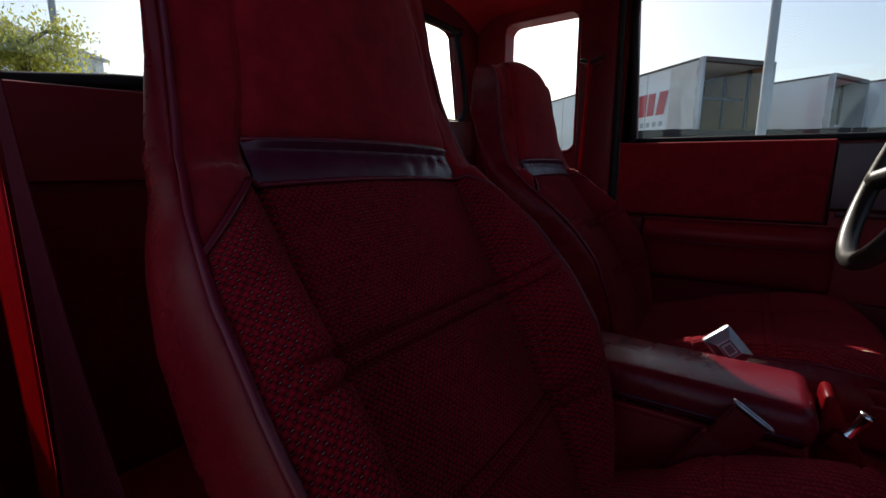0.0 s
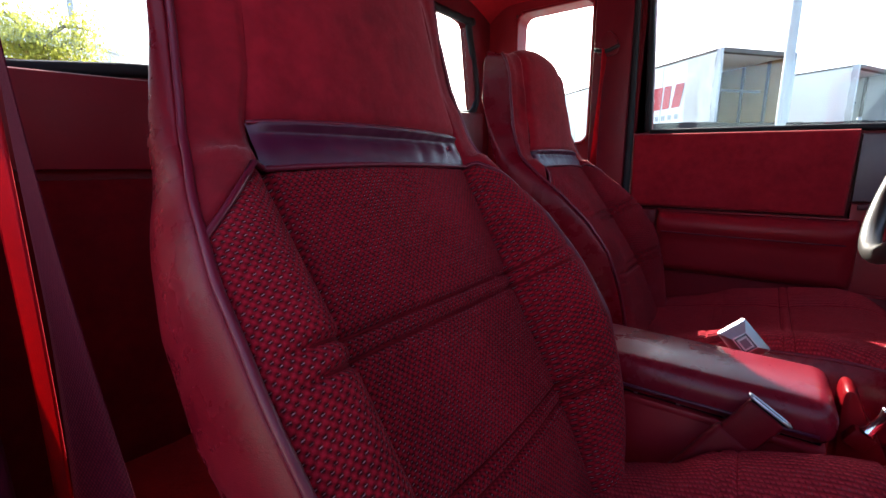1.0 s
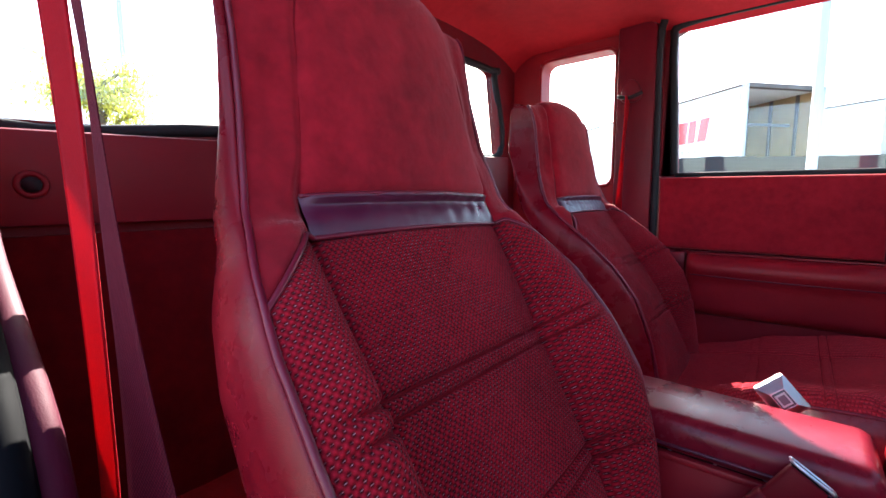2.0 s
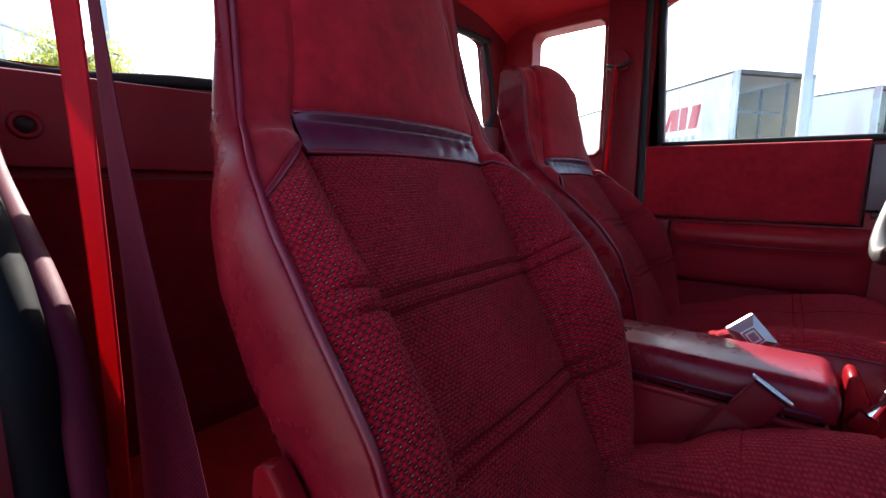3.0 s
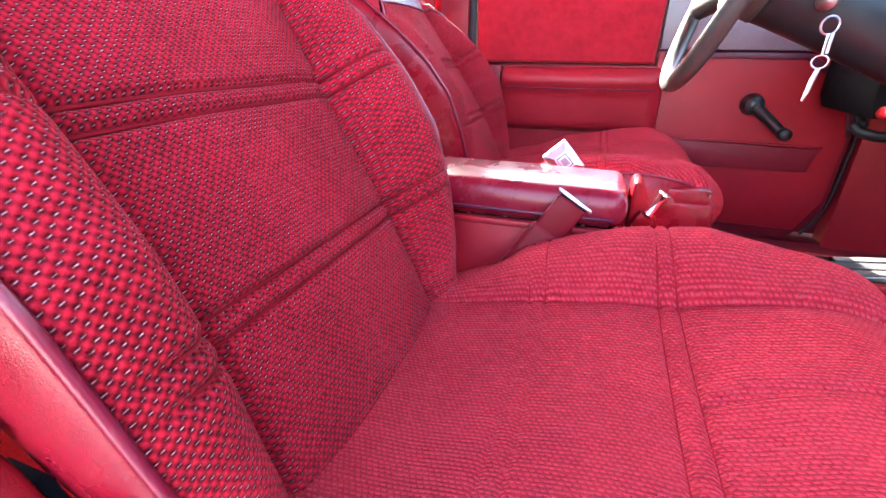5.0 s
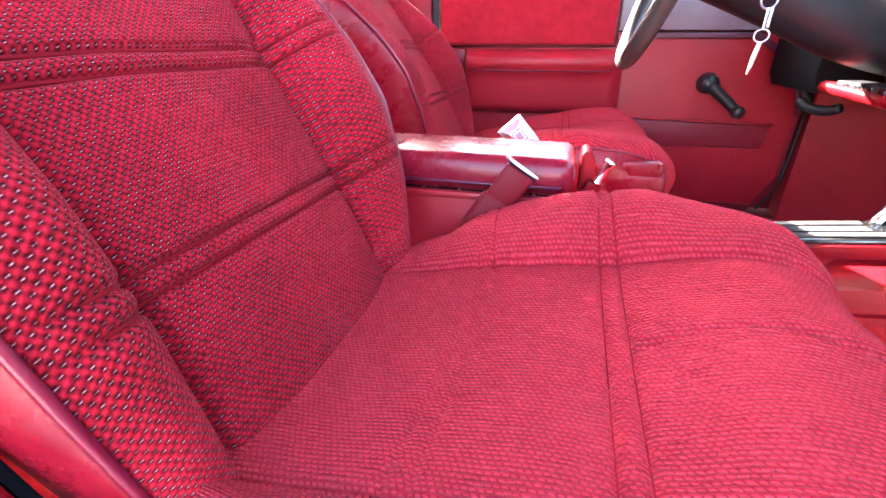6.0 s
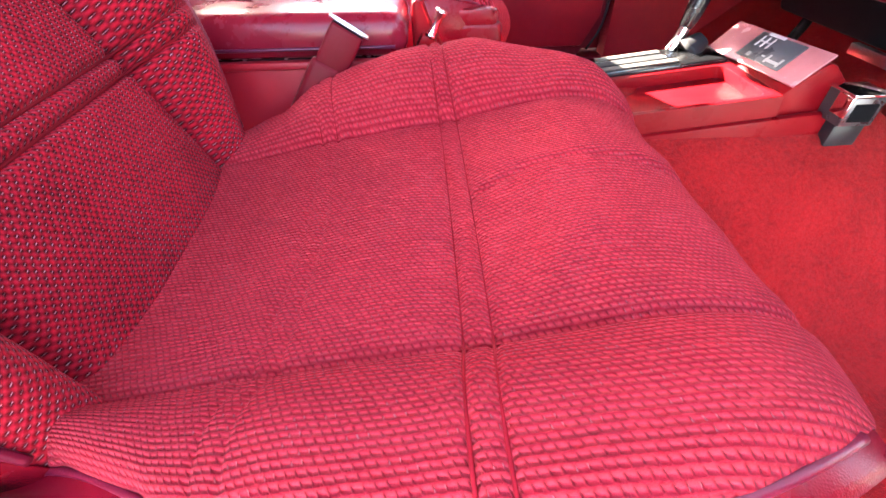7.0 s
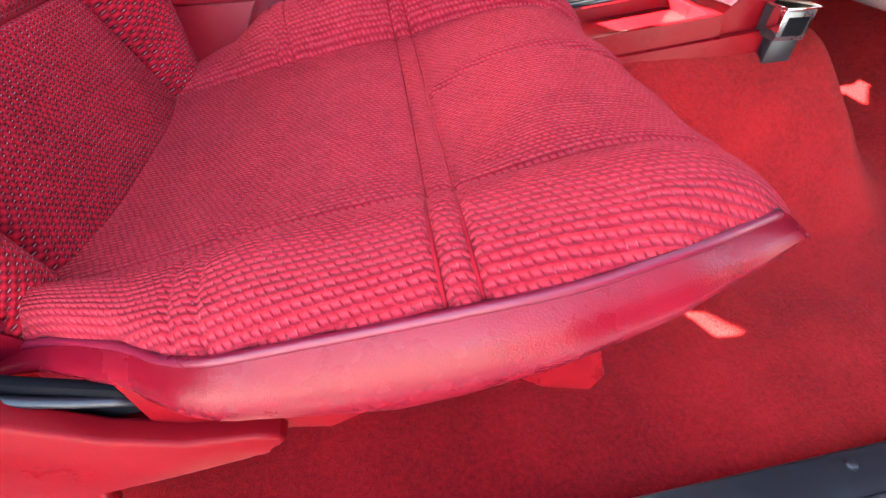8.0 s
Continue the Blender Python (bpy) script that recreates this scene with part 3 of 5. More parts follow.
def bucket_seat():
    seat = thing("bucket_seat", (0.34, SEAT_Y, 0.0), "red woven cloth bucket seat with burgundy vinyl sides and piping", "car seat")
    s_strip, s_head = float(BACK.s_of_z(0.573)), float(BACK.s_of_z(0.604))
    seams = (float(BACK.s_of_z(0.352)), float(BACK.s_of_z(0.460)))
    wrinkle = noise.noise

    def ripple(y, s, size, amount, seed):
        return np.array([wrinkle(Vector((a * size, b * size, seed))) for a, b in zip(y, s)]) * amount

    def meet(a, p):
        """Fades to nothing at a panel's edge."""
        return np.clip((p - a) / 0.025, 0, 1)

    # backrest
    def centre(u, v):
        s = v * s_strip
        p = back_panel_half(s)
        y = (u * 2 - 1) * p
        e = groove(p - np.abs(y), 0.011, 0.0050) + groove(s - s_strip, 0.004, 0.004) + cross_seams(s, seams)
        ticks = np.exp(-((y - 0.012) / 0.010) ** 2) * np.exp(-((s - s_strip + 0.02) / 0.018) ** 2) * 0.002 * np.sin(y * 900)
        e = e + ripple(y, s, 14.0, 0.003, 1.3) * meet(np.abs(y), p) + ticks
        return back_point(y, s, e), np.stack([y, s], 1)

    def wing(sign):
        def fn(u, v):
            t = u
            s = v * pad_top(t)
            p, w = back_panel_half(s), back_half_width(s)
            y = sign * (p + t * (w - p))
            e = groove(t * (w - p), 0.011, 0.0050) + groove((1 - t) * (w - p), 0.003, 0.003) + groove(s - pad_top(t), 0.004, 0.004) + cross_seams(s, seams) * (1.2 - 1.2 * np.clip((t - 0.55) / 0.4, 0, 1))
            e = e + ripple(y, s, 16.0, 0.004, 4.1 + sign) * np.clip(t * 4, 0, 1)
            return back_point(y, s, e), np.stack([y, s], 1)
        return fn

    def shoulder(sign):
        def fn(u, v):
            t = u
            s0 = pad_top(t)
            s = s0 + v * (BACK.end - s0)
            p, w = back_panel_half(s), back_half_width(s)
            y = sign * (p + t * (w - p))
            e = groove(t * (w - p), 0.004, 0.004) + groove(s - s0, 0.004, 0.004) + ripple(y, s, 22.0, 0.004, 7.7 + sign)
            return back_point(y, s, e), np.stack([y, s], 1)
        return fn

    def band(u, v):
        s = s_strip + v * (s_head - s_strip)
        p = back_panel_half(s)
        y = (u * 2 - 1) * p
        e = 0.003 * np.sin(math.pi * v) + groove(p - np.abs(y), 0.003, 0.004) + ripple(y * 2.5, s, 40.0, 0.0012, 3.0)
        return back_point(y, s, e), np.stack([y, s], 1)

    def head(u, v):
        s = s_head + v * (BACK.end - s_head)
        p = back_panel_half(s)
        y = (u * 2 - 1) * p
        e = groove(p - np.abs(y), 0.005, 0.005) + groove(s - s_head, 0.004, 0.004) + ripple(y, s, 9.0, 0.004, 9.0)
        return back_point(y, s, e), np.stack([y, s], 1)

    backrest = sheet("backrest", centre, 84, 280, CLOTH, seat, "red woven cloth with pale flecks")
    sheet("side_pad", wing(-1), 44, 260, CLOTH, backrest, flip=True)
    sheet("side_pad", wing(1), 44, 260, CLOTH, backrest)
    sheet("shoulder_panel", shoulder(-1), 30, 80, VELOUR, backrest, "smooth red velour", flip=True)
    sheet("shoulder_panel", shoulder(1), 30, 80, VELOUR, backrest, "smooth red velour")
    sheet("vinyl_band", band, 60, 12, VINYL_DARK, backrest, "creased dark burgundy vinyl band")
    headrest = sheet("headrest", head, 60, 60, VELOUR, seat, "smooth red velour headrest")

    # vinyl shell round the sides and back of the backrest
    rows, ring = 70, 25
    verts, faces = [], []
    for i in range(rows + 1):
        s = 0.075 + (BACK.end - 0.075) * i / rows
        sa = np.array([s])
        x, z, nx, nz = (float(q[0]) for q in BACK.at(sa))
        w = float(back_half_width(sa)[0])
        d = float(back_depth(np.array([w]), sa)[0][0])
        top = min(1.0, max(0.0, (BACK.end - s) / 0.30))
        low = min(1.0, max(0.0, (0.42 - s) / 0.2))
        thick = (0.092 - 0.022 * low) * max(top ** 1.25, 0.22 * min(1.0, max(0.0, (BACK.end - s) / 0.015)) ** 0.5)
        out = 0.009 - 0.003 * low
        span = d + thick
        half = [(-w, d - 0.002), (-w - 0.28 * out, d - 0.03 * span), (-w - 0.62 * out, d - 0.10 * span), (-w - 0.92 * out, d - 0.22 * span), (-w - out, d - 0.38 * span), (-w - 0.66 * out, d - 0.56 * span), (-w + 0.003, d - 0.75 * span), (-w + 0.034, -thick * 0.95), (-w * 0.55, -thick * 1.03), (0, -thick * 1.05)]
        full = half + [(-a, b) for a, b in half[-2::-1]]
        for q in smooth_path([(a, b, 0) for a, b in full], 3):
            verts.append((x + nx * q.y, float(back_place(np.array([q.x]), sa)[0]), z + nz * q.y))
    ring = len(verts) // (rows + 1)
    for i in range(rows):
        for k in range(ring - 1):
            a = i * ring + k
            faces.append((a, a + ring, a + ring + 1, a + 1))
    raw("backrest_shell", verts, faces, VINYL, seat, "burgundy vinyl back and sides")

    # piping
    def edge(sign, lo, hi, n=26, extra=0.001):
        s = np.linspace(lo, hi, n)
        return [tuple(q) for q in back_point(sign * (back_half_width(s) - 0.0005), s, extra)]
    for sign in (-1, 1):
        tube("back_piping", edge(sign, 0.095, BACK.end - 0.022, 34), 0.0026, PIPING, seat, "dark burgundy piping", 8, 4)
        t = np.linspace(0, 1, 14)
        s = pad_top(t)
        y = sign * (back_panel_half(s) + t * (back_half_width(s) - back_panel_half(s)))
        tube("piping", [tuple(q) for q in back_point(y, s, 0.0)], 0.0022, PIPING, backrest, "dark burgundy piping", 8, 4)
    for s0, r in ((s_strip, 0.0022), (s_head, 0.0016)):
        y = np.linspace(-1, 1, 17) * back_panel_half(np.array([s0]))
        tube("piping", [tuple(q) for q in back_point(y, np.full(17, s0), -0.001)], r, PIPING, backrest, "dark burgundy piping", 8, 3)

    for q in seams:
        for off in (-0.0075, 0.0075):
            s0 = q + off
            y = np.linspace(-0.99, 0.99, 61) * back_half_width(np.array([s0]))
            tube("seam", [tuple(p) for p in back_point(y, np.full(61, s0), -0.0060)], 0.0014, SEAM, backrest, "dark stitched seam", 6, 2)
    for sign in (-1, 1):
        s = np.linspace(0.03, s_strip, 24)
        tube("seam", [tuple(p) for p in back_point(sign * back_panel_half(s), s, -0.0100)], 0.0022, SEAM, backrest, "dark stitched seam", 6, 2)

    # cushion
    s_weld = float(CUSHION.s_of_x(0.4005))
    s_rear = float(CUSHION.s_of_x(0.290))

    def pads(y, s, t, p, w):
        e = groove(np.abs(np.abs(y) - p), 0.0038, 0.0042)
        e = e + cross_seams(s, (s_weld,), 0.0032, 0.0024) + cross_seams(s, (s_rear,), 0.0022, 0.0024)
        return np.maximum(e, -0.0060)

    def seat_centre(u, v):
        s = v * (s_weld - 0.0075)
        p = np.minimum(PANEL, cushion_half_width(s) - 0.03)
        y = (u * 2 - 1) * p
        d, t, p, w = cushion_depth(y, s)
        e = pads(y, s, t, p, w) + (ripple(y, s, 11.0, 0.003, 12.0) + 0.004 * np.sin(math.pi * np.clip((s - s_rear) / (s_weld - s_rear), 0, 1))) * meet(np.abs(y), p) * np.clip((s_weld - 0.0075 - s) / 0.02, 0, 1)
        return cushion_point(y, s, e), np.stack([s, y], 1)

    def seat_weld(u, v):
        s = s_weld - 0.0075 + v * 0.015
        p = np.minimum(PANEL, cushion_half_width(s) - 0.03)
        y = (u * 2 - 1) * p
        d, t, p, w = cushion_depth(y, s)
        return cushion_point(y, s, pads(y, s, t, p, w) + 0.0015 * np.sin(math.pi * v) * meet(np.abs(y), p)), np.stack([s + 0.002, y + 0.0017], 1)

    def seat_front(u, v):
        s = s_weld + 0.0075 + v * (CUSHION.end - s_weld - 0.0075)
        p = np.minimum(PANEL, cushion_half_width(s) - 0.03)
        y = (u * 2 - 1) * p
        d, t, p, w = cushion_depth(y, s)
        mid = 0.012 + 0.014 * np.sin(math.pi * np.clip((s - s_weld) / 0.16, 0, 1))
        e = pads(y, s, t, p, w) + groove(y - mid, 0.0035, 0.004) + ripple(y, s, 16.0, 0.005, 15.0) * meet(np.abs(y), p) * np.clip((s - s_weld - 0.0075) / 0.02, 0, 1)
        e = e + 0.004 * np.sin(math.pi * np.clip((s - s_weld - 0.0075) / 0.12, 0, 1)) * meet(np.abs(y), p)
        return cushion_point(y, s, e), np.stack([s, y], 1)

    def seat_side(sign):
        def fn(u, v):
            s = v * CUSHION.end
            w = cushion_half_width(s)
            p = np.minimum(PANEL, w - 0.03)
            y = sign * (p + u * (w - p))
            d, t, p, w = cushion_depth(y, s)
            e = pads(y, s, t, p, w) + ripple(y, s, 18.0, 0.005, 21.0 + sign) * np.clip(t * 4, 0, 1)
            return cushion_point(y, s, e), np.stack([s, y], 1)
        return fn

    cushion = sheet("cushion", seat_centre, 84, 190, CLOTH_SEAT, seat, "worn red woven cloth, painted paler for light from above")
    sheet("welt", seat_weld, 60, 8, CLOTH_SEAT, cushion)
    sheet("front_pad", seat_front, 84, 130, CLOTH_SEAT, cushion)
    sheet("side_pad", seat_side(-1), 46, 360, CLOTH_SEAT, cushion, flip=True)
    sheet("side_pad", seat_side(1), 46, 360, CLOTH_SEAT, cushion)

    for q, deep, r in ((s_weld - 0.0075, -0.0034, 0.0010), (s_weld + 0.0075, -0.0034, 0.0010)):
        y = np.linspace(-0.985, 0.985, 61) * cushion_half_width(np.array([q]))
        tube("seam", [tuple(p) for p in cushion_point(y, np.full(61, q), deep)], r, SEAM_SOFT, cushion, "dark stitched seam", 6, 2)
    for off in (-0.0075, 0.0075):
        y = np.linspace(PANEL, 0.985 * float(cushion_half_width(np.array([s_rear]))[0]), 21)
        tube("seam", [tuple(p) for p in cushion_point(y, np.full(21, s_rear + off), -0.0025)], 0.0007, SEAM_SOFT, cushion, "dark stitched seam", 6, 2)
    s = np.linspace(0.02, CUSHION.s_of_x(0.575), 34)
    for sign in (-1, 1):
        y = sign * np.minimum(PANEL, cushion_half_width(s) - 0.03)
        tube("seam", [tuple(p) for p in cushion_point(y, s, -0.0052)], 0.0009, SEAM_SOFT, cushion, "dark stitched seam", 6, 2)
    s = np.linspace(s_weld + 0.012, CUSHION.s_of_x(0.57), 16)
    y = 0.012 + 0.014 * np.sin(math.pi * np.clip((s - s_weld) / 0.16, 0, 1))
    tube("seam", [tuple(p) for p in cushion_point(y, s, -0.0034)], 0.0006, SEAM_SOFT, cushion, "dark stitched seam", 6, 2)

    # vinyl skirts of the cushion
    for sign in (-1, 1):
        s = np.linspace(0.0, CUSHION.s_of_x(0.547), 60)
        w = cushion_half_width(s)
        top = cushion_point(sign * w, s)
        verts, faces = [], []
        prof = ((0.0, 0.0), (0.008, 0.12), (0.013, 0.30), (0.013, 0.50), (0.008, 0.70), (-0.001, 0.87), (-0.016, 1.0), (-0.05, 1.04))
        for i in range(60):
            h = max(0.002, top[i][2] - float(np.interp(top[i][0], [0.14, 0.23, 0.29, 0.37, 0.42, 0.47, 0.50, 0.548], [0.240, 0.236, 0.232, 0.228, 0.246, 0.268, 0.282, 0.298] if sign < 0 else [0.225, 0.222, 0.220, 0.218, 0.216, 0.214, 0.213, 0.216])))
            for a, b in prof:
                a = a - 0.08 * min(1, max(0, (top[i][0] - 0.42) / 0.06)) * min(1, max(0, (0.54 - top[i][0]) / 0.03)) if b > 1 else a
                verts.append((top[i][0], top[i][1] + sign * a, top[i][2] - b * h))
        n = len(prof)
        for i in range(59):
            for k in range(n - 1):
                a = i * n + k
                faces.append((a, a + 1, a + n + 1, a + n) if sign < 0 else (a, a + n, a + n + 1, a + 1))
        raw("vinyl_skirt", verts, faces, VINYL, cushion, "burgundy vinyl skirt")
        tube("piping", [tuple(q) for q in cushion_point(sign * w[::3], s[::3], 0.001)], 0.0024, PIPING, cushion, "dark burgundy piping", 8, 4)

    # lower frame and the hinge covers
    block("cushion_pan", (0.33, 0.556, SEAT_Y - 0.172, SEAT_Y + 0.182, 0.212, 0.262), VINYL, cushion, "dark vinyl underside", 0.014, 3)
    block("front_fill", (0.43, 0.556, -0.529, -0.352, 0.252, 0.281), VINYL, cushion, "", 0.010, 3)
    block("front_fill", (0.43, 0.566, -0.350, -0.145, 0.210, 0.281), VINYL, cushion, "", 0.010, 3)
    block("front_fill", (0.47, 0.558, -0.215, -0.147, 0.27, 0.299), VINYL, cushion, "", 0.006, 2)
    block("seat_base", (0.08, 0.50, SEAT_Y - 0.100, SEAT_Y + 0.150, 0.050, 0.200), TRIM_DARK, seat, "dark red seat base", 0.012)
    skirt = [(0.24, 0.250), (0.24, 0.185), (0.305, 0.180), (0.325, 0.174), (0.343, 0.184), (0.40, 0.196), (0.435, 0.198), (0.452, 0.184), (0.484, 0.172), (0.490, 0.188), (0.474, 0.240)]
    slab("side_valance", skirt, "y", SEAT_Y - 0.198, SEAT_Y - 0.192, HARD_RED, seat, "thin red plastic valance", 0.002)
    cover = [(0.080, 0.386), (0.088, 0.393), (0.098, 0.394), (0.104, 0.389), (0.130, 0.364), (0.131, 0.358), (0.122, 0.350), (0.131, 0.343), (0.160, 0.297), (0.195, 0.246), (0.225, 0.219), (0.256, 0.204),
             (0.292, 0.201), (0.302, 0.196), (0.304, 0.190), (0.292, 0.178), (0.24, 0.166), (0.195, 0.158), (0.175, 0.10), (0.105, 0.10), (0.088, 0.25), (0.080, 0.324), (0.074, 0.347), (0.077, 0.372)]
    y0 = SEAT_Y - 0.196
    slab("hinge_cover", cover, "y", y0 - 0.014, y0, HARD_RED, seat, "moulded red plastic hinge cover", 0.003, (), 3)
    slab("hinge_ledge", [(0.14, 0.190), (0.17, 0.215), (0.225, 0.206), (0.285, 0.192), (0.290, 0.182), (0.22, 0.170)], "y", y0 + 0.0005, y0 + 0.030, HARD_RED, seat, "", 0.002)
    slab("hinge_arm", [(0.10, 0.33), (0.125, 0.33), (0.175, 0.262), (0.235, 0.236), (0.240, 0.214), (0.17, 0.205), (0.11, 0.25)], "y", y0 + 0.002, y0 + 0.008, MATTE_BLACK, seat, "black steel hinge", 0.002)
    tube("hinge_spring", [(0.150, y0 + 0.002, 0.262), (0.20, y0 - 0.001, 0.242), (0.240, y0 + 0.003, 0.224)], 0.003, BLACK, seat, "", 8, 3)
    for sign in (-1,):
        for x0 in (0.24, 0.50):
            block("seat_rail", (x0 - 0.03, x0 + 0.03, SEAT_Y + sign * 0.05 - 0.02, SEAT_Y + sign * 0.05 + 0.02, 0.0, 0.065), BLACK, seat, "", 0.003)
    return seat


passenger_seat = bucket_seat()
driver_seat = copy_thing(passenger_seat, Matrix.Translation(Vector((0.34 - 0.058, SEAT_Y + 0.662, 0.0))) @ Matrix.Scale(-1, 4, (0, 1, 0)))
driver_seat["label"] = "red woven cloth bucket seat behind the steering wheel, cushion torn"
BASE[driver_seat] = Vector(driver_seat.location)
# its back leans further than the passenger's
hinge = Matrix.Translation((0.15 - 0.34, 0, 0.24))
for ob in driver_seat.children:
    if ob.name.split(".")[0] in ("backrest", "headrest", "backrest_shell", "back_piping"):
        ob.matrix_basis = Matrix.Translation((-0.016, 0, 0.006)) @ hinge @ Matrix.Rotation(radians(-3.0), 4, "Y") @ hinge.inverted()
# and its headrest is deeper
for ob in driver_seat.children:
    if ob.name.startswith("backrest_shell"):
        ob.data = ob.data.copy()
        shape = bmesh.new()
        shape.from_mesh(ob.data)
        shape.verts.ensure_lookup_table()
        around = len(shape.verts) // 71
        for k, vert in enumerate(shape.verts):
            along = (k % around) / (around - 1)
            behind = min(1.0, min(along, 1 - along) / 0.16) ** 0.7
            crown = 1 - 0.75 * min(1.0, max(0.0, (k // around - 58) / 12)) ** 2
            vert.co.x -= 0.055 * behind * crown * min(1.0, max(0.0, (vert.co.z - 0.56) / 0.15))
        shape.faces.new(shape.verts[-around:])
        shape.to_mesh(ob.data)
        shape.free()
for ob in [o for o in driver_seat.children if o.name.startswith("hinge_")]:
    bpy.data.objects.remove(ob)


# ---- the cab's shell ----
def floor_height(x, y):
    tunnel = np.interp(np.abs(y), [0.0, 0.10, 0.118, 0.135, 0.150, 0.190, 0.228, 0.27, 0.30, 0.35], [0.222, 0.214, 0.206, 0.195, 0.184, 0.148, 0.100, 0.046, 0.014, 0.0])
    tunnel = tunnel * np.clip((x + 0.25) / 0.5, 0.35, 1)
    toe = np.clip((x - 1.06) / 0.36, 0, 1) * 0.28
    fall = np.clip((x - 0.97) / 0.16, 0, 1)
    tunnel = tunnel * (1 - 0.85 * fall * fall * (3 - 2 * fall))
    rear = 0.11 * np.clip((0.02 - x) / 0.06, 0, 1)
    return np.maximum(np.sqrt(tunnel ** 2 + toe ** 2), rear)


def carpet_sheet(u, v):
    x, y = -0.52 + u * 1.95, -0.575 + v * 1.275
    z = floor_height(x, y)
    z = z + np.array([noise.noise(Vector((a * 9, b * 9, 0.0))) * 0.004 + noise.noise(Vector((a * 40, b * 40, 2.0))) * 0.0015 for a, b in zip(x, y)])
    return np.stack([x, y, z], 1), np.stack([x, y], 1)


floor = tagged(sheet("floor", carpet_sheet, 200, 130, CARPET, None), "bright red cut-pile carpet over the tunnel", "floor", kind="structure")

# rear wall with its window
rear_wall = thing("wall_rear", (-0.53, 0.05, 0.10), "red moulded panel under the rear window, painted dark for shade", "wall", kind="structure")
WIN = [(-0.61, 0.704), (0.615, 0.744), (0.575, 0.990), (0.555, 1.008), (-0.555, 0.985), (-0.585, 0.965)]
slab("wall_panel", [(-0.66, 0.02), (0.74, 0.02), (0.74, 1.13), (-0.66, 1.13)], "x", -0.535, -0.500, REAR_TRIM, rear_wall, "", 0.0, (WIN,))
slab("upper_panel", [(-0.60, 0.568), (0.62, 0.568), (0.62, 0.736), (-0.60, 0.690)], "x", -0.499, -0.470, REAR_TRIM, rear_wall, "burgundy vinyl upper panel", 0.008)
slab("lower_panel", [(-0.60, 0.10), (0.62, 0.10), (0.62, 0.556), (-0.60, 0.556)], "x", -0.499, -0.485, REAR_CLOTH, rear_wall, "red carpeted lower panel, darkened for shade", 0.004)
tube("anchor_ring", [(-0.468, -0.548 + 0.014 * math.cos(a), 0.622 + 0.014 * math.sin(a)) for a in [k * math.pi / 4 for k in range(8)]], 0.004, REAR_TRIM, rear_wall, "", 8, 3, True)
tube("anchor_plug", [(-0.475, -0.548, 0.622), (-0.464, -0.548, 0.622)], 0.010, RUBBER, rear_wall, "", 12, 2)
rear_window = thing("window_rear", (-0.55, 0.0, 0.72), "rear cab window in a black rubber gasket", "window", kind="structure")
tube("gasket", [(-0.500, y, z) for y, z in ((-0.605, 0.709), (-0.3, 0.719), (0.0, 0.729), (0.3, 0.739), (0.608, 0.749), (0.572, 0.985), (0.55, 1.003), (0.0, 0.995), (-0.55, 0.980), (-0.578, 0.962))], 0.0105, RUBBER, rear_window, "black rubber gasket", 8, 6, True)
pane = slab("pane", [(-0.60, 0.706), (0.61, 0.746), (0.57, 1.00), (-0.575, 0.975)], "x", -0.521, -0.517, GLASS, rear_window, "", 0.0)

# left side: quarter trim, B-pillar and the door
left_side = thing("wall_left", (-0.25, 0.72, 0.10), "red moulded quarter trim beside the cargo space", "wall", kind="structure")
QUARTER = rounded(-0.397, -0.162, 0.642, 1.035, 0.030)
slab("quarter_trim", [(-0.54, 0.02), (-0.035, 0.02), (-0.035, 1.12), (-0.54, 1.12)], "y", 0.70, 0.76, TRIM, left_side, "", 0.0, (QUARTER,))
quarter_window = thing("window_quarter", (-0.28, 0.75, 0.64), "small side window with rounded corners", "window", kind="structure")
bm_lip = [(x, 0.698, z) for x, z in rounded(-0.401, -0.158, 0.638, 1.039, 0.032, 4)]
tube("window_frame", bm_lip, 0.005, TRIM, quarter_window, "", 8, 2, True)
slab("pane", rounded(-0.410, -0.150, 0.630, 1.045, 0.03), "y", 0.763, 0.767, GLASS, quarter_window, "", 0.0)
pillar = thing("pillar_left", (-0.09, 0.68, 0.15), "red plastic pillar trim with the belt guide", "pillar", kind="structure")
slab("pillar_trim", [(-0.150, 0.12), (-0.045, 0.12), (-0.045, 1.07), (-0.075, 1.09), (-0.150, 1.08)], "y", 0.676, 0.70, TRIM_DARK, pillar, "", 0.010)
tube("weatherstrip", [(-0.036, 0.688, 0.10), (-0.036, 0.688, 0.50), (-0.038, 0.692, 0.70), (-0.042, 0.690, 1.00), (-0.030, 0.680, 1.075)], 0.010, RUBBER, pillar, "black rubber door seal", 8, 6)
guide = thing("belt_guide", (-0.105, 0.67, 0.88), "dark moulded shoulder belt guide on the pillar", "belt guide")
slab("guide_plate", [(p.x, p.y) for p in smooth_path([(-0.128, 0.872, 0), (-0.130, 0.905, 0), (-0.105, 0.932, 0), (-0.080, 0.905, 0), (-0.082, 0.872, 0)], 4, True)], "y", 0.660, 0.675, TRIM_DARK, guide, "", 0.005)
tube("guide_bar", [(-0.138, 0.655, 0.886), (-0.105, 0.650, 0.878), (-0.072, 0.655, 0.890)], 0.0055, BLACK, guide, "black guide bar", 8, 5)
driver_belt = thing("seat_belt", (-0.13, 0.64, 0.40), "red webbing shoulder belt hanging from the pillar", "seat belt", "seat belts")
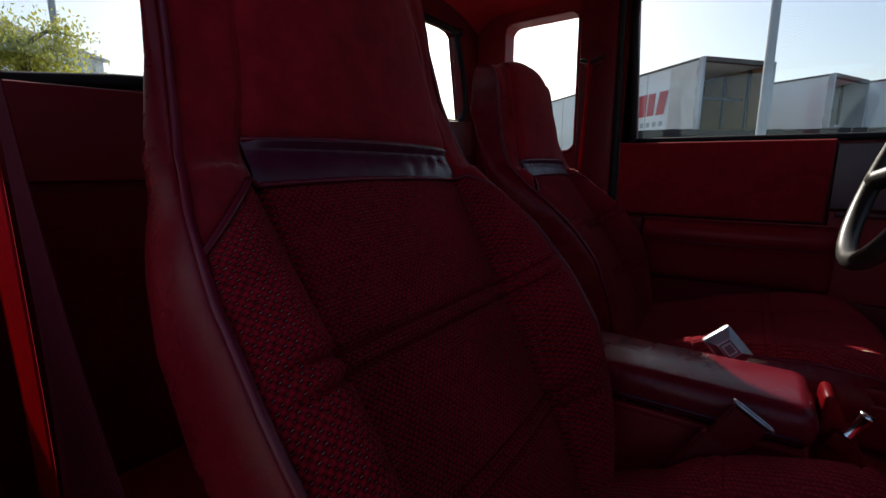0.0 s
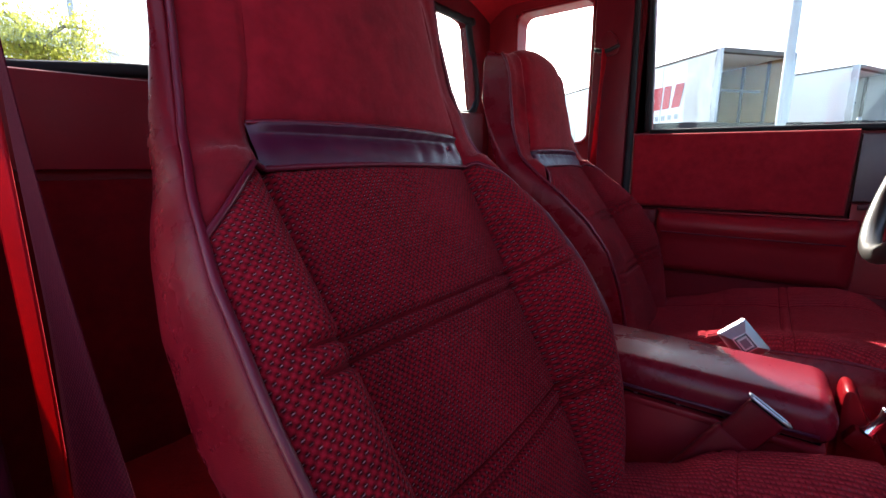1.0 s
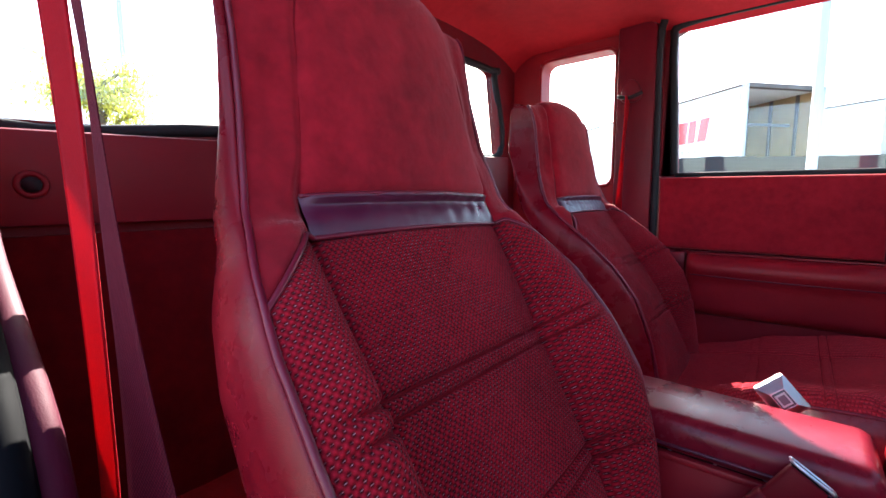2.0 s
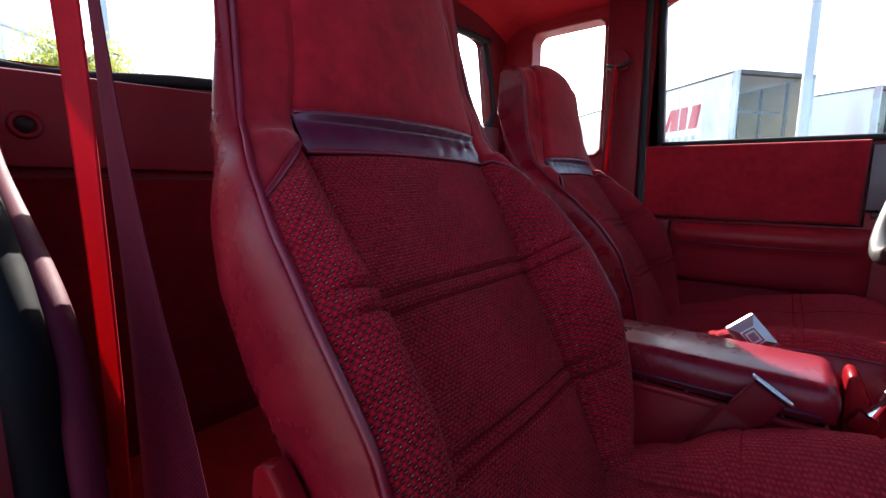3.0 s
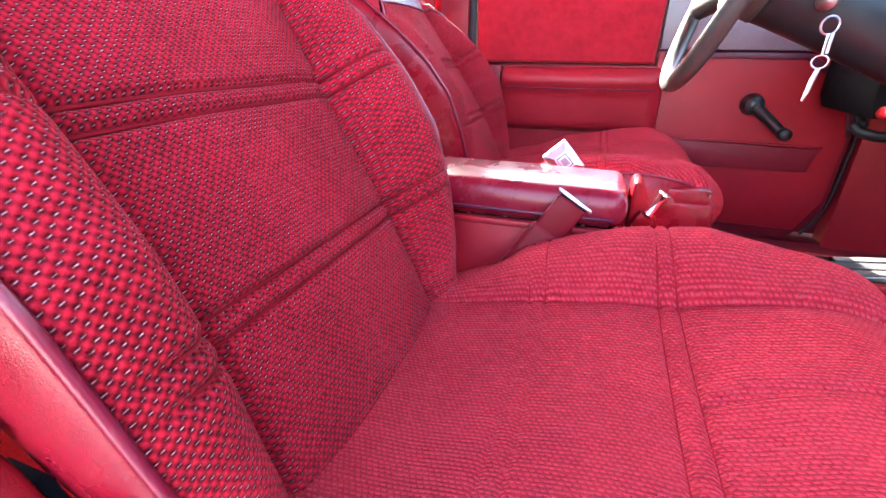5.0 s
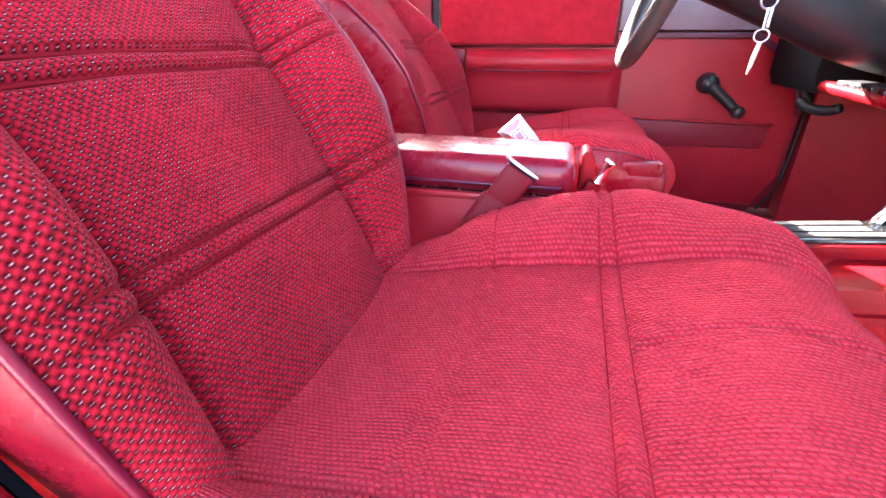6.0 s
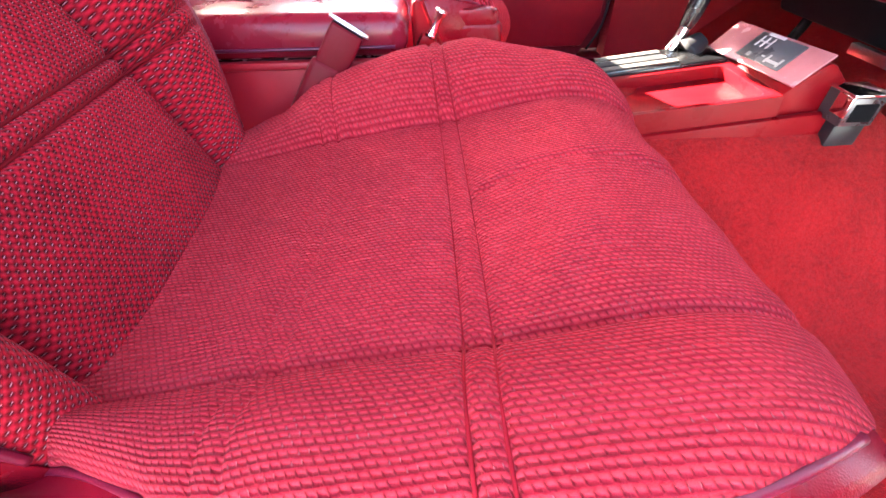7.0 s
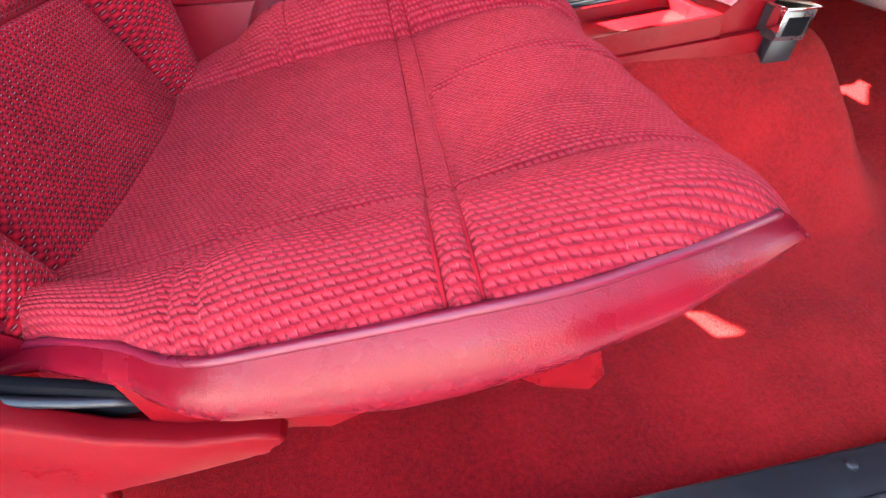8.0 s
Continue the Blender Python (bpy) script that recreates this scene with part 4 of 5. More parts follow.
ribbon("webbing", [(-0.108, 0.650, 0.880), (-0.112, 0.648, 0.80), (-0.116, 0.645, 0.70), (-0.120, 0.640, 0.55), (-0.122, 0.640, 0.35)], [(0.0, 1, 0), (-0.15, 1, 0), (-0.10, 1, 0), (0.10, 1, 0), (0.2, 1, 0)], 0.046, 0.0016, STRAP, driver_belt)

# driver's door
door = thing("door_left", (0.40, 0.72, 0.05), "closed driver's door with red cloth and vinyl panel", "door", kind="structure")
DOOR_GLASS = [(0.006, 0.664), (0.80, 0.652), (0.80, 0.70), (0.52, 1.065), (0.02, 1.065), (-0.012, 1.05)]
slab("door_body", [(-0.030, 0.03), (0.84, 0.03), (0.90, 0.10), (0.905, 0.62), (0.86, 0.68), (0.56, 1.10), (-0.02, 1.10), (-0.030, 0.60)], "y", 0.722, 0.775, TRIM_DARK, door, "", 0.0, (DOOR_GLASS,))
tube("window_seal", [(0.01, 0.716, 0.662), (0.3, 0.716, 0.658), (0.6, 0.716, 0.653), (0.82, 0.716, 0.650)], 0.008, RUBBER, door, "black window seal", 8, 4)
tube("window_channel", [(0.004, 0.718, 0.665), (-0.004, 0.718, 0.85), (-0.012, 0.718, 1.02), (0.02, 0.718, 1.066), (0.30, 0.718, 1.070), (0.52, 0.718, 1.068)], 0.010, RUBBER, door, "black window channel", 8, 6)
slab("window_frame", [(-0.050, 0.662), (0.0, 0.662), (-0.008, 0.85), (-0.016, 1.02), (0.0, 1.07), (-0.055, 1.07)], "y", 0.722, 0.745, TRIM_DARK, door, "", 0.0)
slab("pane", DOOR_GLASS, "y", 0.752, 0.756, GLASS, door, "", 0.0)
slab("cloth_panel", [(-0.022, 0.462), (0.436, 0.458), (0.440, 0.650), (-0.026, 0.657)], "y", 0.686, 0.722, DOOR_CLOTH, door, "dark red cloth insert", 0.010, (), 4)
slab("front_plate", [(0.444, 0.492), (0.86, 0.486), (0.86, 0.640), (0.444, 0.640)], "y", 0.702, 0.722, GREY_TRIM, door, "dull grey-burgundy front plate", 0.006)
slab("lower_panel", [(-0.02, 0.06), (0.845, 0.06), (0.885, 0.14), (0.888, 0.36), (0.87, 0.480), (0.444, 0.488), (0.444, 0.455), (-0.02, 0.455)], "y", 0.700, 0.722, TRIM, door, "red vinyl lower panel", 0.006)
slab("trim_strip", [(0.455, 0.487), (0.76, 0.484), (0.845, 0.430), (0.880, 0.360), (0.893, 0.300), (0.880, 0.300), (0.866, 0.352), (0.835, 0.412), (0.755, 0.470), (0.455, 0.474)], "y", 0.694, 0.700, VINYL_DARK, door, "dark burgundy edge moulding", 0.003)
arm_profile = [(0.700, 0.450), (0.655, 0.448), (0.628, 0.436), (0.622, 0.418), (0.630, 0.400), (0.640, 0.380), (0.648, 0.340), (0.660, 0.300), (0.700, 0.285)]
arm_pts = smooth_path([(a, b, 0) for a, b in arm_profile], 4)
av, af = [], []
xs = [0.056, 0.060, 0.068, 0.085, 0.20, 0.32, 0.43, 0.452, 0.462, 0.466]
pull = [0.35, 0.75, 0.92, 1.0, 1.0, 1.0, 1.0, 0.9, 0.6, 0.25]
for x, k in zip(xs, pull):
    for p in arm_pts:
        av.append((x, 0.700 + (p.x - 0.700) * k, p.y if k > 0.5 else 0.368 + (p.y - 0.368) * (0.85 + 0.15 * k)))
na = len(arm_pts)
for i in range(len(xs) - 1):
    for k in range(na - 1):
        a = i * na + k
        af.append((a, a + 1, a + na + 1, a + na))
af.append(tuple(range(na))[::-1])
af.append(tuple(range((len(xs) - 1) * na, len(xs) * na)))
raw("armrest", av, af, TRIM, door, "padded burgundy vinyl armrest")
block("armrest_end", (0.012, 0.052, 0.672, 0.699, 0.400, 0.455), TRIM_DARK, door, "", 0.006)
tube("armrest_seam", [(0.075, 0.628, 0.402), (0.25, 0.627, 0.400), (0.44, 0.630, 0.400)], 0.0016, VINYL_DARK, door, "", 6, 3)
slab("map_pocket", [(0.44, 0.214), (0.825, 0.214), (0.836, 0.272), (0.44, 0.280)], "y", 0.688, 0.700, TRIM_DARK, door, "long ribbed map pocket", 0.004)
tube("pocket_lip", [(0.44, 0.688, 0.283), (0.62, 0.687, 0.281), (0.838, 0.688, 0.276)], 0.0035, TRIM, door, "", 6, 3)
crank = thing("window_crank", (0.672, 0.69, 0.36), "black plastic window crank on the driver's door", "window crank")
tube("hub", [(0.672, 0.699, 0.370), (0.672, 0.680, 0.370), (0.672, 0.668, 0.370)], lambda f: 0.026 - 0.006 * f, BLACK, crank, "", 18, 3)
tube("arm", [(0.672, 0.672, 0.368), (0.700, 0.668, 0.345), (0.738, 0.662, 0.312)], lambda f: 0.014 - 0.003 * f, BLACK, crank, "", 12, 5)
tube("knob", [(0.740, 0.664, 0.309), (0.740, 0.645, 0.309), (0.740, 0.632, 0.309)], lambda f: 0.012 + 0.003 * math.sin(f * 3.1), BLACK, crank, "", 14, 4)

# kick panel and footwell on the driver's side
rocker = thing("rocker_panel", (0.4, 0.75, -0.15), "red painted rocker under the driver's door", "car body", kind="structure")
block("rocker", (-0.60, 1.45, 0.702, 0.790, -0.15, 0.028), TRIM_DARK, rocker, "", 0.004)
block("hinge_post", (0.845, 1.00, 0.778, 0.800, 0.03, 0.66), TRIM_DARK, rocker, "", 0.0)
kick = thing("kick_panel", (1.1, 0.70, 0.05), "red plastic kick panel ahead of the door", "kick panel", kind="structure")
slab("kick_trim", [(0.915, 0.02), (1.45, 0.02), (1.45, 0.66), (0.915, 0.66)], "y", 0.700, 0.76, TRIM, kick, "", 0.004)
tube("door_seal", [(0.862, 0.704, 0.05), (0.895, 0.704, 0.12), (0.903, 0.704, 0.25), (0.906, 0.704, 0.40), (0.908, 0.704, 0.62)], 0.0035, RUBBER, kick, "black rubber door seal", 8, 6)

# roof and pillars
def roof_sheet(u, v):
    x, y = -0.545 + u * 1.33, -0.60 + v * 1.34
    m = (v - 0.5) * 2
    z = 1.125 - 0.075 * np.abs(m) ** 5 - 0.03 * np.clip((u - 0.75) / 0.25, 0, 1) ** 2 - 0.10 * np.clip((0.10 - u) / 0.10, 0, 1) ** 2
    return np.stack([x, y, z], 1), np.stack([x, y], 1)


tagged(sheet("ceiling", roof_sheet, 60, 60, HEADLINER, None, flip=True), "red cloth headliner with rounded edges", "ceiling", kind="structure")
roof = thing("roof", (0.1, 0.06, 1.14), "red painted steel roof skin", "roof", kind="structure")
block("roof_skin", (-0.60, 0.80, -0.615, 0.775, 1.128, 1.150), HARD_RED, roof, "", 0.008)
block("side_rail", (-0.04, 0.80, 0.700, 0.775, 1.072, 1.127), TRIM, roof, "", 0.010)
block("side_rail", (-0.60, 0.80, -0.615, -0.585, 1.060, 1.127), TRIM, roof, "", 0.010)
for y0, side in ((0.735, 1), (-0.60, -1)):
    tube("windscreen_pillar", [(0.78, y0, 1.105), (1.05, y0 + side * 0.01, 0.93), (1.42, y0 + side * 0.02, 0.68)], 0.032, TRIM, roof, "", 10, 5)

screen = thing("window_front", (1.1, 0.06, 0.9), "tinted windscreen", "window", kind="structure")
bm = bmesh.new()
bm.faces.new([bm.verts.new(p) for p in ((0.79, -0.58, 1.105), (1.43, -0.61, 0.69), (1.43, 0.73, 0.69), (0.79, 0.70, 1.105))])
bmesh.ops.solidify(bm, geom=list(bm.faces), thickness=0.005)
part("windscreen_glass", bm, TINTED, screen, "", False)

# right side behind the open door
right_side = thing("wall_right", (-0.3, -0.61, 0.10), "red quarter trim behind the open passenger door", "wall", kind="structure")
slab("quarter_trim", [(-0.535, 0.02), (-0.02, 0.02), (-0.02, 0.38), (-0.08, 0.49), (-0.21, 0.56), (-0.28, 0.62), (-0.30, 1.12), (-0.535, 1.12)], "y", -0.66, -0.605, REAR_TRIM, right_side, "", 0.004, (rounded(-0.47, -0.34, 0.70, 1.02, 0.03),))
tube("pillar_edge", [(0.003, -0.613, 0.05), (0.003, -0.613, 0.25), (0.0, -0.613, 0.387), (-0.014, -0.613, 0.446), (-0.057, -0.613, 0.488), (-0.20, -0.613, 0.562), (-0.265, -0.609, 0.61), (-0.288, -0.606, 0.70), (-0.292, -0.605, 0.82), (-0.295, -0.605, 1.08)], 0.010, PILLAR_EDGE, right_side, "burgundy pillar edge", 10, 6)
# Blacker than the left seal's rubber: colour paints it as out of the sun.
tube("weatherstrip", [(0.012, -0.630, 0.03), (0.008, -0.630, 0.25), (-0.004, -0.630, 0.395), (-0.012, -0.630, 0.460), (-0.099, -0.630, 0.528), (-0.22, -0.630, 0.585), (-0.28, -0.628, 0.66), (-0.30, -0.626, 1.08)], 0.012, MATTE_BLACK, right_side, "black rubber door seal", 10, 6)
slab("pane", rounded(-0.48, -0.33, 0.69, 1.03, 0.03), "y", -0.664, -0.661, GLASS, right_side, "", 0.0)
body = thing("body_side", (-0.3, -0.68, -0.1), "bright red painted door jamb", "car body", kind="structure")
slab("jamb", [(-0.60, -0.15), (0.03, -0.15), (0.03, 0.25), (0.01, 0.40), (-0.03, 0.46), (-0.11, 0.51), (-0.25, 0.56), (-0.60, 0.58)], "y", -0.70, -0.664, HARD_RED, body, "", 0.006)

# Open door, out of view; added to cut sky light entering the cab.
open_door = thing("door_right", (0.93, -0.68, 0.05), "unseen open passenger door with red vinyl inner panel, added to cut sky light", "door", kind="structure")
om = Matrix.Translation((0.93, -0.70, 0.0)) @ Matrix.Rotation(radians(66), 4, "Z")
glass_hole = [(-0.10, 0.70), (-0.86, 0.66), (-0.88, 1.05), (-0.40, 1.06)]
bm_door = slab("door_body", [(0.0, 0.02), (-0.93, 0.02), (-0.95, 1.10), (-0.36, 1.11), (0.0, 0.70)], "y", -0.05, 0.0, HARD_RED, open_door, "red painted door shell", 0.0, (glass_hole,))
inner = slab("inner_panel", [(-0.02, 0.06), (-0.90, 0.06), (-0.90, 0.64), (-0.02, 0.66)], "y", 0.001, 0.030, TRIM, open_door, "red vinyl inner panel", 0.008)
rest = block("armrest", (-0.74, -0.32, 0.030, 0.085, 0.36, 0.43), TRIM_DARK, open_door, "padded burgundy armrest", 0.018, 3)
for ob in (bm_door, inner, rest):
    ob.data.transform(Matrix.Translation(-BASE[open_door]) @ om @ Matrix.Translation(BASE[open_door]))
GROUND_Z = -0.55
# sill of the open door
sill = thing("door_sill", (0.5, -0.60, 0.0), "black ribbed sill plate with screws", "sill plate", kind="structure")
tilt = Matrix.Translation((0.6, -0.60, 0.0)) @ Matrix.Rotation(radians(2.4), 4, "Z") @ Matrix.Translation((-0.6, 0.60, 0.0))
block("plate", (-0.03, 1.15, -0.640, -0.568, 0.000, 0.030), BLACK, sill, "", 0.004, 2, tilt)
for k, y in enumerate((-0.630, -0.618, -0.606)):
    block("rib", (-0.03, 1.15, y - 0.002, y + 0.002, 0.029, 0.033), BLACK, sill, "", 0.001, 1, tilt)
for x in (0.20, 0.385, 0.571, 0.736, 0.92):
    p = tilt @ Vector((x, -0.580, 0.030))
    tube("screw", [(p.x, p.y, p.z - 0.002), (p.x, p.y, p.z + 0.0015), (p.x, p.y, p.z + 0.0025)], lambda f: 0.0055 - 0.003 * f * f, BLACK, sill, "", 12, 2)
# Bed and hood are out of view, added to block light off the ground.
bed = thing("body_rear", (-1.5, 0.05, GROUND_Z), "unseen red cargo bed behind the cab, added to block ground light", "car body", kind="structure")
for y in (-0.78, 0.74):
    block("bed_side", (-2.5, -0.63, y, y + 0.05, -0.15, 0.45), HARD_RED, bed, "", 0.01)
block("tailgate", (-2.5, -2.45, -0.729, 0.739, -0.15, 0.45), HARD_RED, bed, "", 0.01)
block("bed_floor", (-2.449, -0.63, -0.729, 0.739, -0.10, -0.05), RUBBER, bed, "", 0.0)
nose = thing("body_front", (2.0, 0.05, GROUND_Z), "unseen red hood and fenders, added to close the front", "car body", kind="structure")
block("hood", (1.46, 2.5, -0.78, 0.79, -0.15, 0.52), HARD_RED, nose, "", 0.03)
for x in (-1.9, 1.95):
    for y in (-0.70, 0.50):
        tube("wheel", [(x, y, GROUND_Z + 0.33), (x, y + 0.2, GROUND_Z + 0.33)], 0.33, RUBBER, bed if x < 0 else nose, "black tyre", 24, 1)
block("outer_sill", (-0.60, 1.45, -0.70, -0.645, -0.15, 0.015), HARD_RED, sill, "red painted outer sill", 0.01, 2, tilt)

# ---- belts by the open door ----
near_belt = thing("seat_belt", (-0.13, -0.57, 0.20), "red webbing belt hanging beside the seat", "seat belt", "seat belts")
ribbon("webbing", [(-0.100, -0.585, 1.02), (-0.105, -0.578, 0.80), (-0.112, -0.572, 0.66), (-0.122, -0.568, 0.52), (-0.130, -0.566, 0.38), (-0.140, -0.566, 0.24), (-0.15, -0.57, 0.14)],
       [(1, 0.12, 0), (1, 0.12, 0), (1, 0.10, 0), (1, 0.06, 0), (1, 0.03, 0), (1, 0.0, 0), (1, 0.0, 0)], 0.046, 0.0016, STRAP, near_belt)
lap_belt = thing("seat_belt", (0.0, -0.575, 0.28), "red belt end painted dark for shade, folded and stitched, hanging loose", "seat belt", "seat belts")
ribbon("webbing", [(-0.080, -0.582, 1.02), (-0.065, -0.576, 0.80), (-0.052, -0.572, 0.68), (-0.045, -0.570, 0.58), (-0.030, -0.568, 0.48), (-0.008, -0.568, 0.38), (0.024, -0.571, 0.255)],
       [(1, 0.0, 0), (1, -0.08, 0), (1, -0.15, 0), (1, -0.05, 0), (0.98, 0.10, 0), (0.9, 0.38, 0), (0.7, 0.7, 0)], 0.047, 0.0018, STRAP_SHADED, lap_belt)
fold = Vector((0.80, 0.45, 0.38)).normalized()
ribbon("folded_end", [(0.016, -0.5690, 0.300), (0.024, -0.571, 0.270), (0.034, -0.574, 0.235)], [fold, fold, fold], 0.048, 0.0040, STRAP_SHADED, lap_belt)
for k in range(16):
    q = ((k + 0.5) / 16 - 0.5) * 0.048
    p = Vector((0.016, -0.572, 0.302)) + fold * q
    tube("stitch", [p + Vector((0, -0.001, -0.004 + 0.002 * math.sin(k * 2.1))), p + Vector((0.002, -0.003, 0.004))], 0.0011, STRAP_STITCH, lap_belt, "pale frayed stitching", 6, 1)
p = Vector((0.016, -0.573, 0.300)) + fold * 0.025
tube("frayed_tag", [p, p + Vector((0.006, -0.002, -0.008)), p + Vector((0.008, -0.003, -0.018))], 0.004, STRAP_STITCH, lap_belt, "pale frayed tag", 7, 3)

# ---- centre: armrest, buckles, console ----
armrest = thing("centre_armrest", (0.25, -0.06, 0.15), "glossy burgundy vinyl armrest between the seats", "armrest")
bm = box(bmesh.new(), 0.085, 0.366, -0.122, -0.002, 0.308, 0.350, 0.017, 5)
for v in bm.verts:
    f = (v.co.x - 0.085) / 0.28
    v.co.z += 0.003 * (1 - f) * (1 if v.co.z > 0.332 else 0) + (0.004 * math.sin(math.pi * (v.co.y + 0.122) / 0.12) if v.co.z > 0.34 else 0)
part("lid", bm, VINYL_LID, armrest, "padded glossy vinyl lid", "auto")
tube("lid_seam", [(0.09, -0.1225, 0.321), (0.22, -0.1225, 0.321), (0.352, -0.1220, 0.321)], 0.0018, VINYL_DARK, armrest, "", 6, 3)
block("bin", (0.09, 0.358, -0.112, -0.012, 0.14, 0.305), TRIM, armrest, "red plastic bin", 0.008)
# Solid black strip stands in for the shade under the lid.
block("gap_strip", (0.092, 0.356, -0.108, -0.016, 0.304, 0.318), MATTE_BLACK, armrest, "black strip painting the shade in the gap under the lid", 0.002)
block("rim", (0.088, 0.360, -0.116, -0.008, 0.297, 0.306), TRIM, armrest, "", 0.003)
for x in (0.14, 0.185, 0.23, 0.275, 0.32):
    block("hinge_pin", (x, x + 0.004, -0.1105, -0.106, 0.307, 0.314), STEEL, armrest, "", 0.001)
latch = thing("armrest_latch", (0.385, -0.06, 0.20), "red plastic bracket with a chrome buckle, before the armrest", "belt buckle")
slab("bracket", [(p.x, p.y) for p in smooth_path([(0.372, 0.352, 0), (0.382, 0.350, 0), (0.392, 0.325, 0), (0.408, 0.295, 0), (0.420, 0.250, 0), (0.40, 0.17, 0), (0.372, 0.17, 0), (0.372, 0.26, 0), (0.370, 0.33, 0)], 4, True)], "y", -0.072, -0.030, HARD_RED, latch, "", 0.004)
lm = Matrix.Translation((0.397, -0.074, 0.330)) @ Matrix.Rotation(radians(28), 4, "Y")
tube("chrome_pin", [lm @ Vector((0, -0.004, -0.014)), lm @ Vector((0, -0.004, 0.0)), lm @ Vector((0, -0.004, 0.016))], lambda f: 0.0045 + 0.003 * abs(2 * f - 1) ** 2, CHROME, latch, "bright turned chrome pin", 12, 4)
block("strap_loop", (-0.010, 0.010, -0.010, 0.006, -0.034, -0.014), HARD_RED, latch, "", 0.004, 2, lm)
# driver's buckle standing up beside the armrest
buckle = thing("belt_buckle", (0.27, 0.02, 0.28), "chrome seat belt buckle standing beside the armrest", "belt buckle")
bm_m = Matrix.Translation((0.284, 0.038, 0.346)) @ Matrix.Rotation(radians(-42), 4, "Y") @ Matrix.Rotation(radians(14), 4, "Z") @ Matrix.Scale(0.80, 4)
bm = box(bmesh.new(), -0.024, 0.024, -0.004, 0.014, -0.030, 0.030, 0.003, 2)
top = bmesh.ops.create_cube(bm, size=1.0)["verts"]
for v in top:
    k = 1.0 if v.co.y > 0 else 0.52
    v.co = Vector((v.co.x * 0.044 * k, -0.015 if v.co.y < 0 else -0.0035, v.co.z * 0.056 * k))
bmesh.ops.transform(bm, matrix=bm_m, verts=bm.verts)
part("case", bm, SATIN, buckle, "bright chrome case", "auto")
block("button", (-0.0105, 0.0105, -0.0165, -0.0145, -0.013, 0.013), LABEL_DARK, buckle, "square push button", 0.001, 2, bm_m)
block("emblem", (-0.008, 0.008, -0.0172, -0.0162, -0.010, 0.010), LABEL_WHITE, buckle, "pale square emblem", 0.0003, 1, bm_m)
block("emblem_centre", (-0.0055, 0.0055, -0.0178, -0.0170, -0.007, 0.007), LABEL_GREY, buckle, "", 0.0, 1, bm_m)
tube("stalk", [(0.262, 0.034, 0.325), (0.235, 0.030, 0.27), (0.21, 0.02, 0.17)], 0.012, TRIM_DARK, buckle, "red sleeve", 10, 5)
# passenger's buckle sleeve
sleeve = thing("belt_buckle", (0.24, -0.15, 0.20), "red vinyl buckle sleeve with a chrome slot", "belt buckle")
sl = Matrix.Translation((0.311, -0.150, 0.349)) @ Matrix.Rotation(radians(33), 4, "Y") @ Matrix.Rotation(radians(-8), 4, "X")
block("sleeve", (-0.0165, 0.0165, -0.006, 0.006, -0.052, -0.003), SLEEVE, sleeve, "", 0.003, 3, sl)
block("lower_sleeve", (-0.020, 0.020, -0.008, 0.008, -0.135, -0.040), SLEEVE, sleeve, "creased vinyl cover", 0.006, 3, sl)
loop = [sl @ Vector(p) for p in ((-0.0165, -0.0045, 0.0), (0.0165, -0.0045, 0.0), (0.018, 0.0, 0.0), (0.0165, 0.0045, 0.0), (-0.0165, 0.0045, 0.0), (-0.018, 0.0, 0.0))]
# No real opening: a black block paints the dark inside of the slot.
block("slot_mouth", (-0.0155, 0.0155, -0.0042, 0.0042, -0.004, 0.0003), MATTE_BLACK, sleeve, "black patch painting the shade in the slot mouth", 0.0005, 1, sl)
tube("chrome_slot", loop, 0.0014, SATIN, sleeve, "chrome slot frame", 8, 3, True)

LEAN = Matrix.Translation((0.80, 0, 0.247)) @ Matrix.Rotation(radians(-6.0), 4, "Y") @ Matrix.Translation((-0.80, 0, -0.247))
console = thing("floor_console", (0.74, -0.02, 0.15), "red plastic floor console with an open tray", "console")
slab("tray_body", [(0.565, -0.117), (0.816, -0.117), (0.816, 0.072), (0.565, 0.072)], "z", 0.150, 0.250, HARD_RED, console, "", 0.003, (rounded(0.598, 0.800, -0.108, -0.006, 0.010, 3),))
block("tray_floor", (0.59, 0.806, -0.112, -0.002, 0.222, 0.2325), HARD_RED, console, "", 0.001)
block("base_skirt", (0.555, 0.896, -0.124, -0.112, 0.120, 0.222), HARD_RED, console, "", 0.004)
slab("front_housing", [(0.8185, 0.160), (0.818, 0.247), (0.823, 0.251), (0.858, 0.2760), (0.866, 0.278), (0.874, 0.274), (0.896, 0.250), (0.900, 0.243), (0.900, 0.160)], "y", -0.110, 0.060, HARD_RED, console, "", 0.004)
m_face = Matrix.Translation((0.843, -0.005, 0.2680)) @ Matrix.Rotation(radians(-36), 4, "Y") @ Matrix.Rotation(radians(4), 4, "Z")
block("face_plate", (-0.029, 0.023, -0.106, 0.072, 0.0, 0.003), FACE_PLATE, console, "glossy red face plate", 0.001, 2, m_face)
m_plate = m_face @ Matrix.Translation((0.0, -0.020, 0.003))
block("diagram_plate", (-0.021, 0.019, -0.048, 0.034, 0.0, 0.002), LABEL_DARK, console, "dark shift diagram plate", 0.001, 2, m_plate)
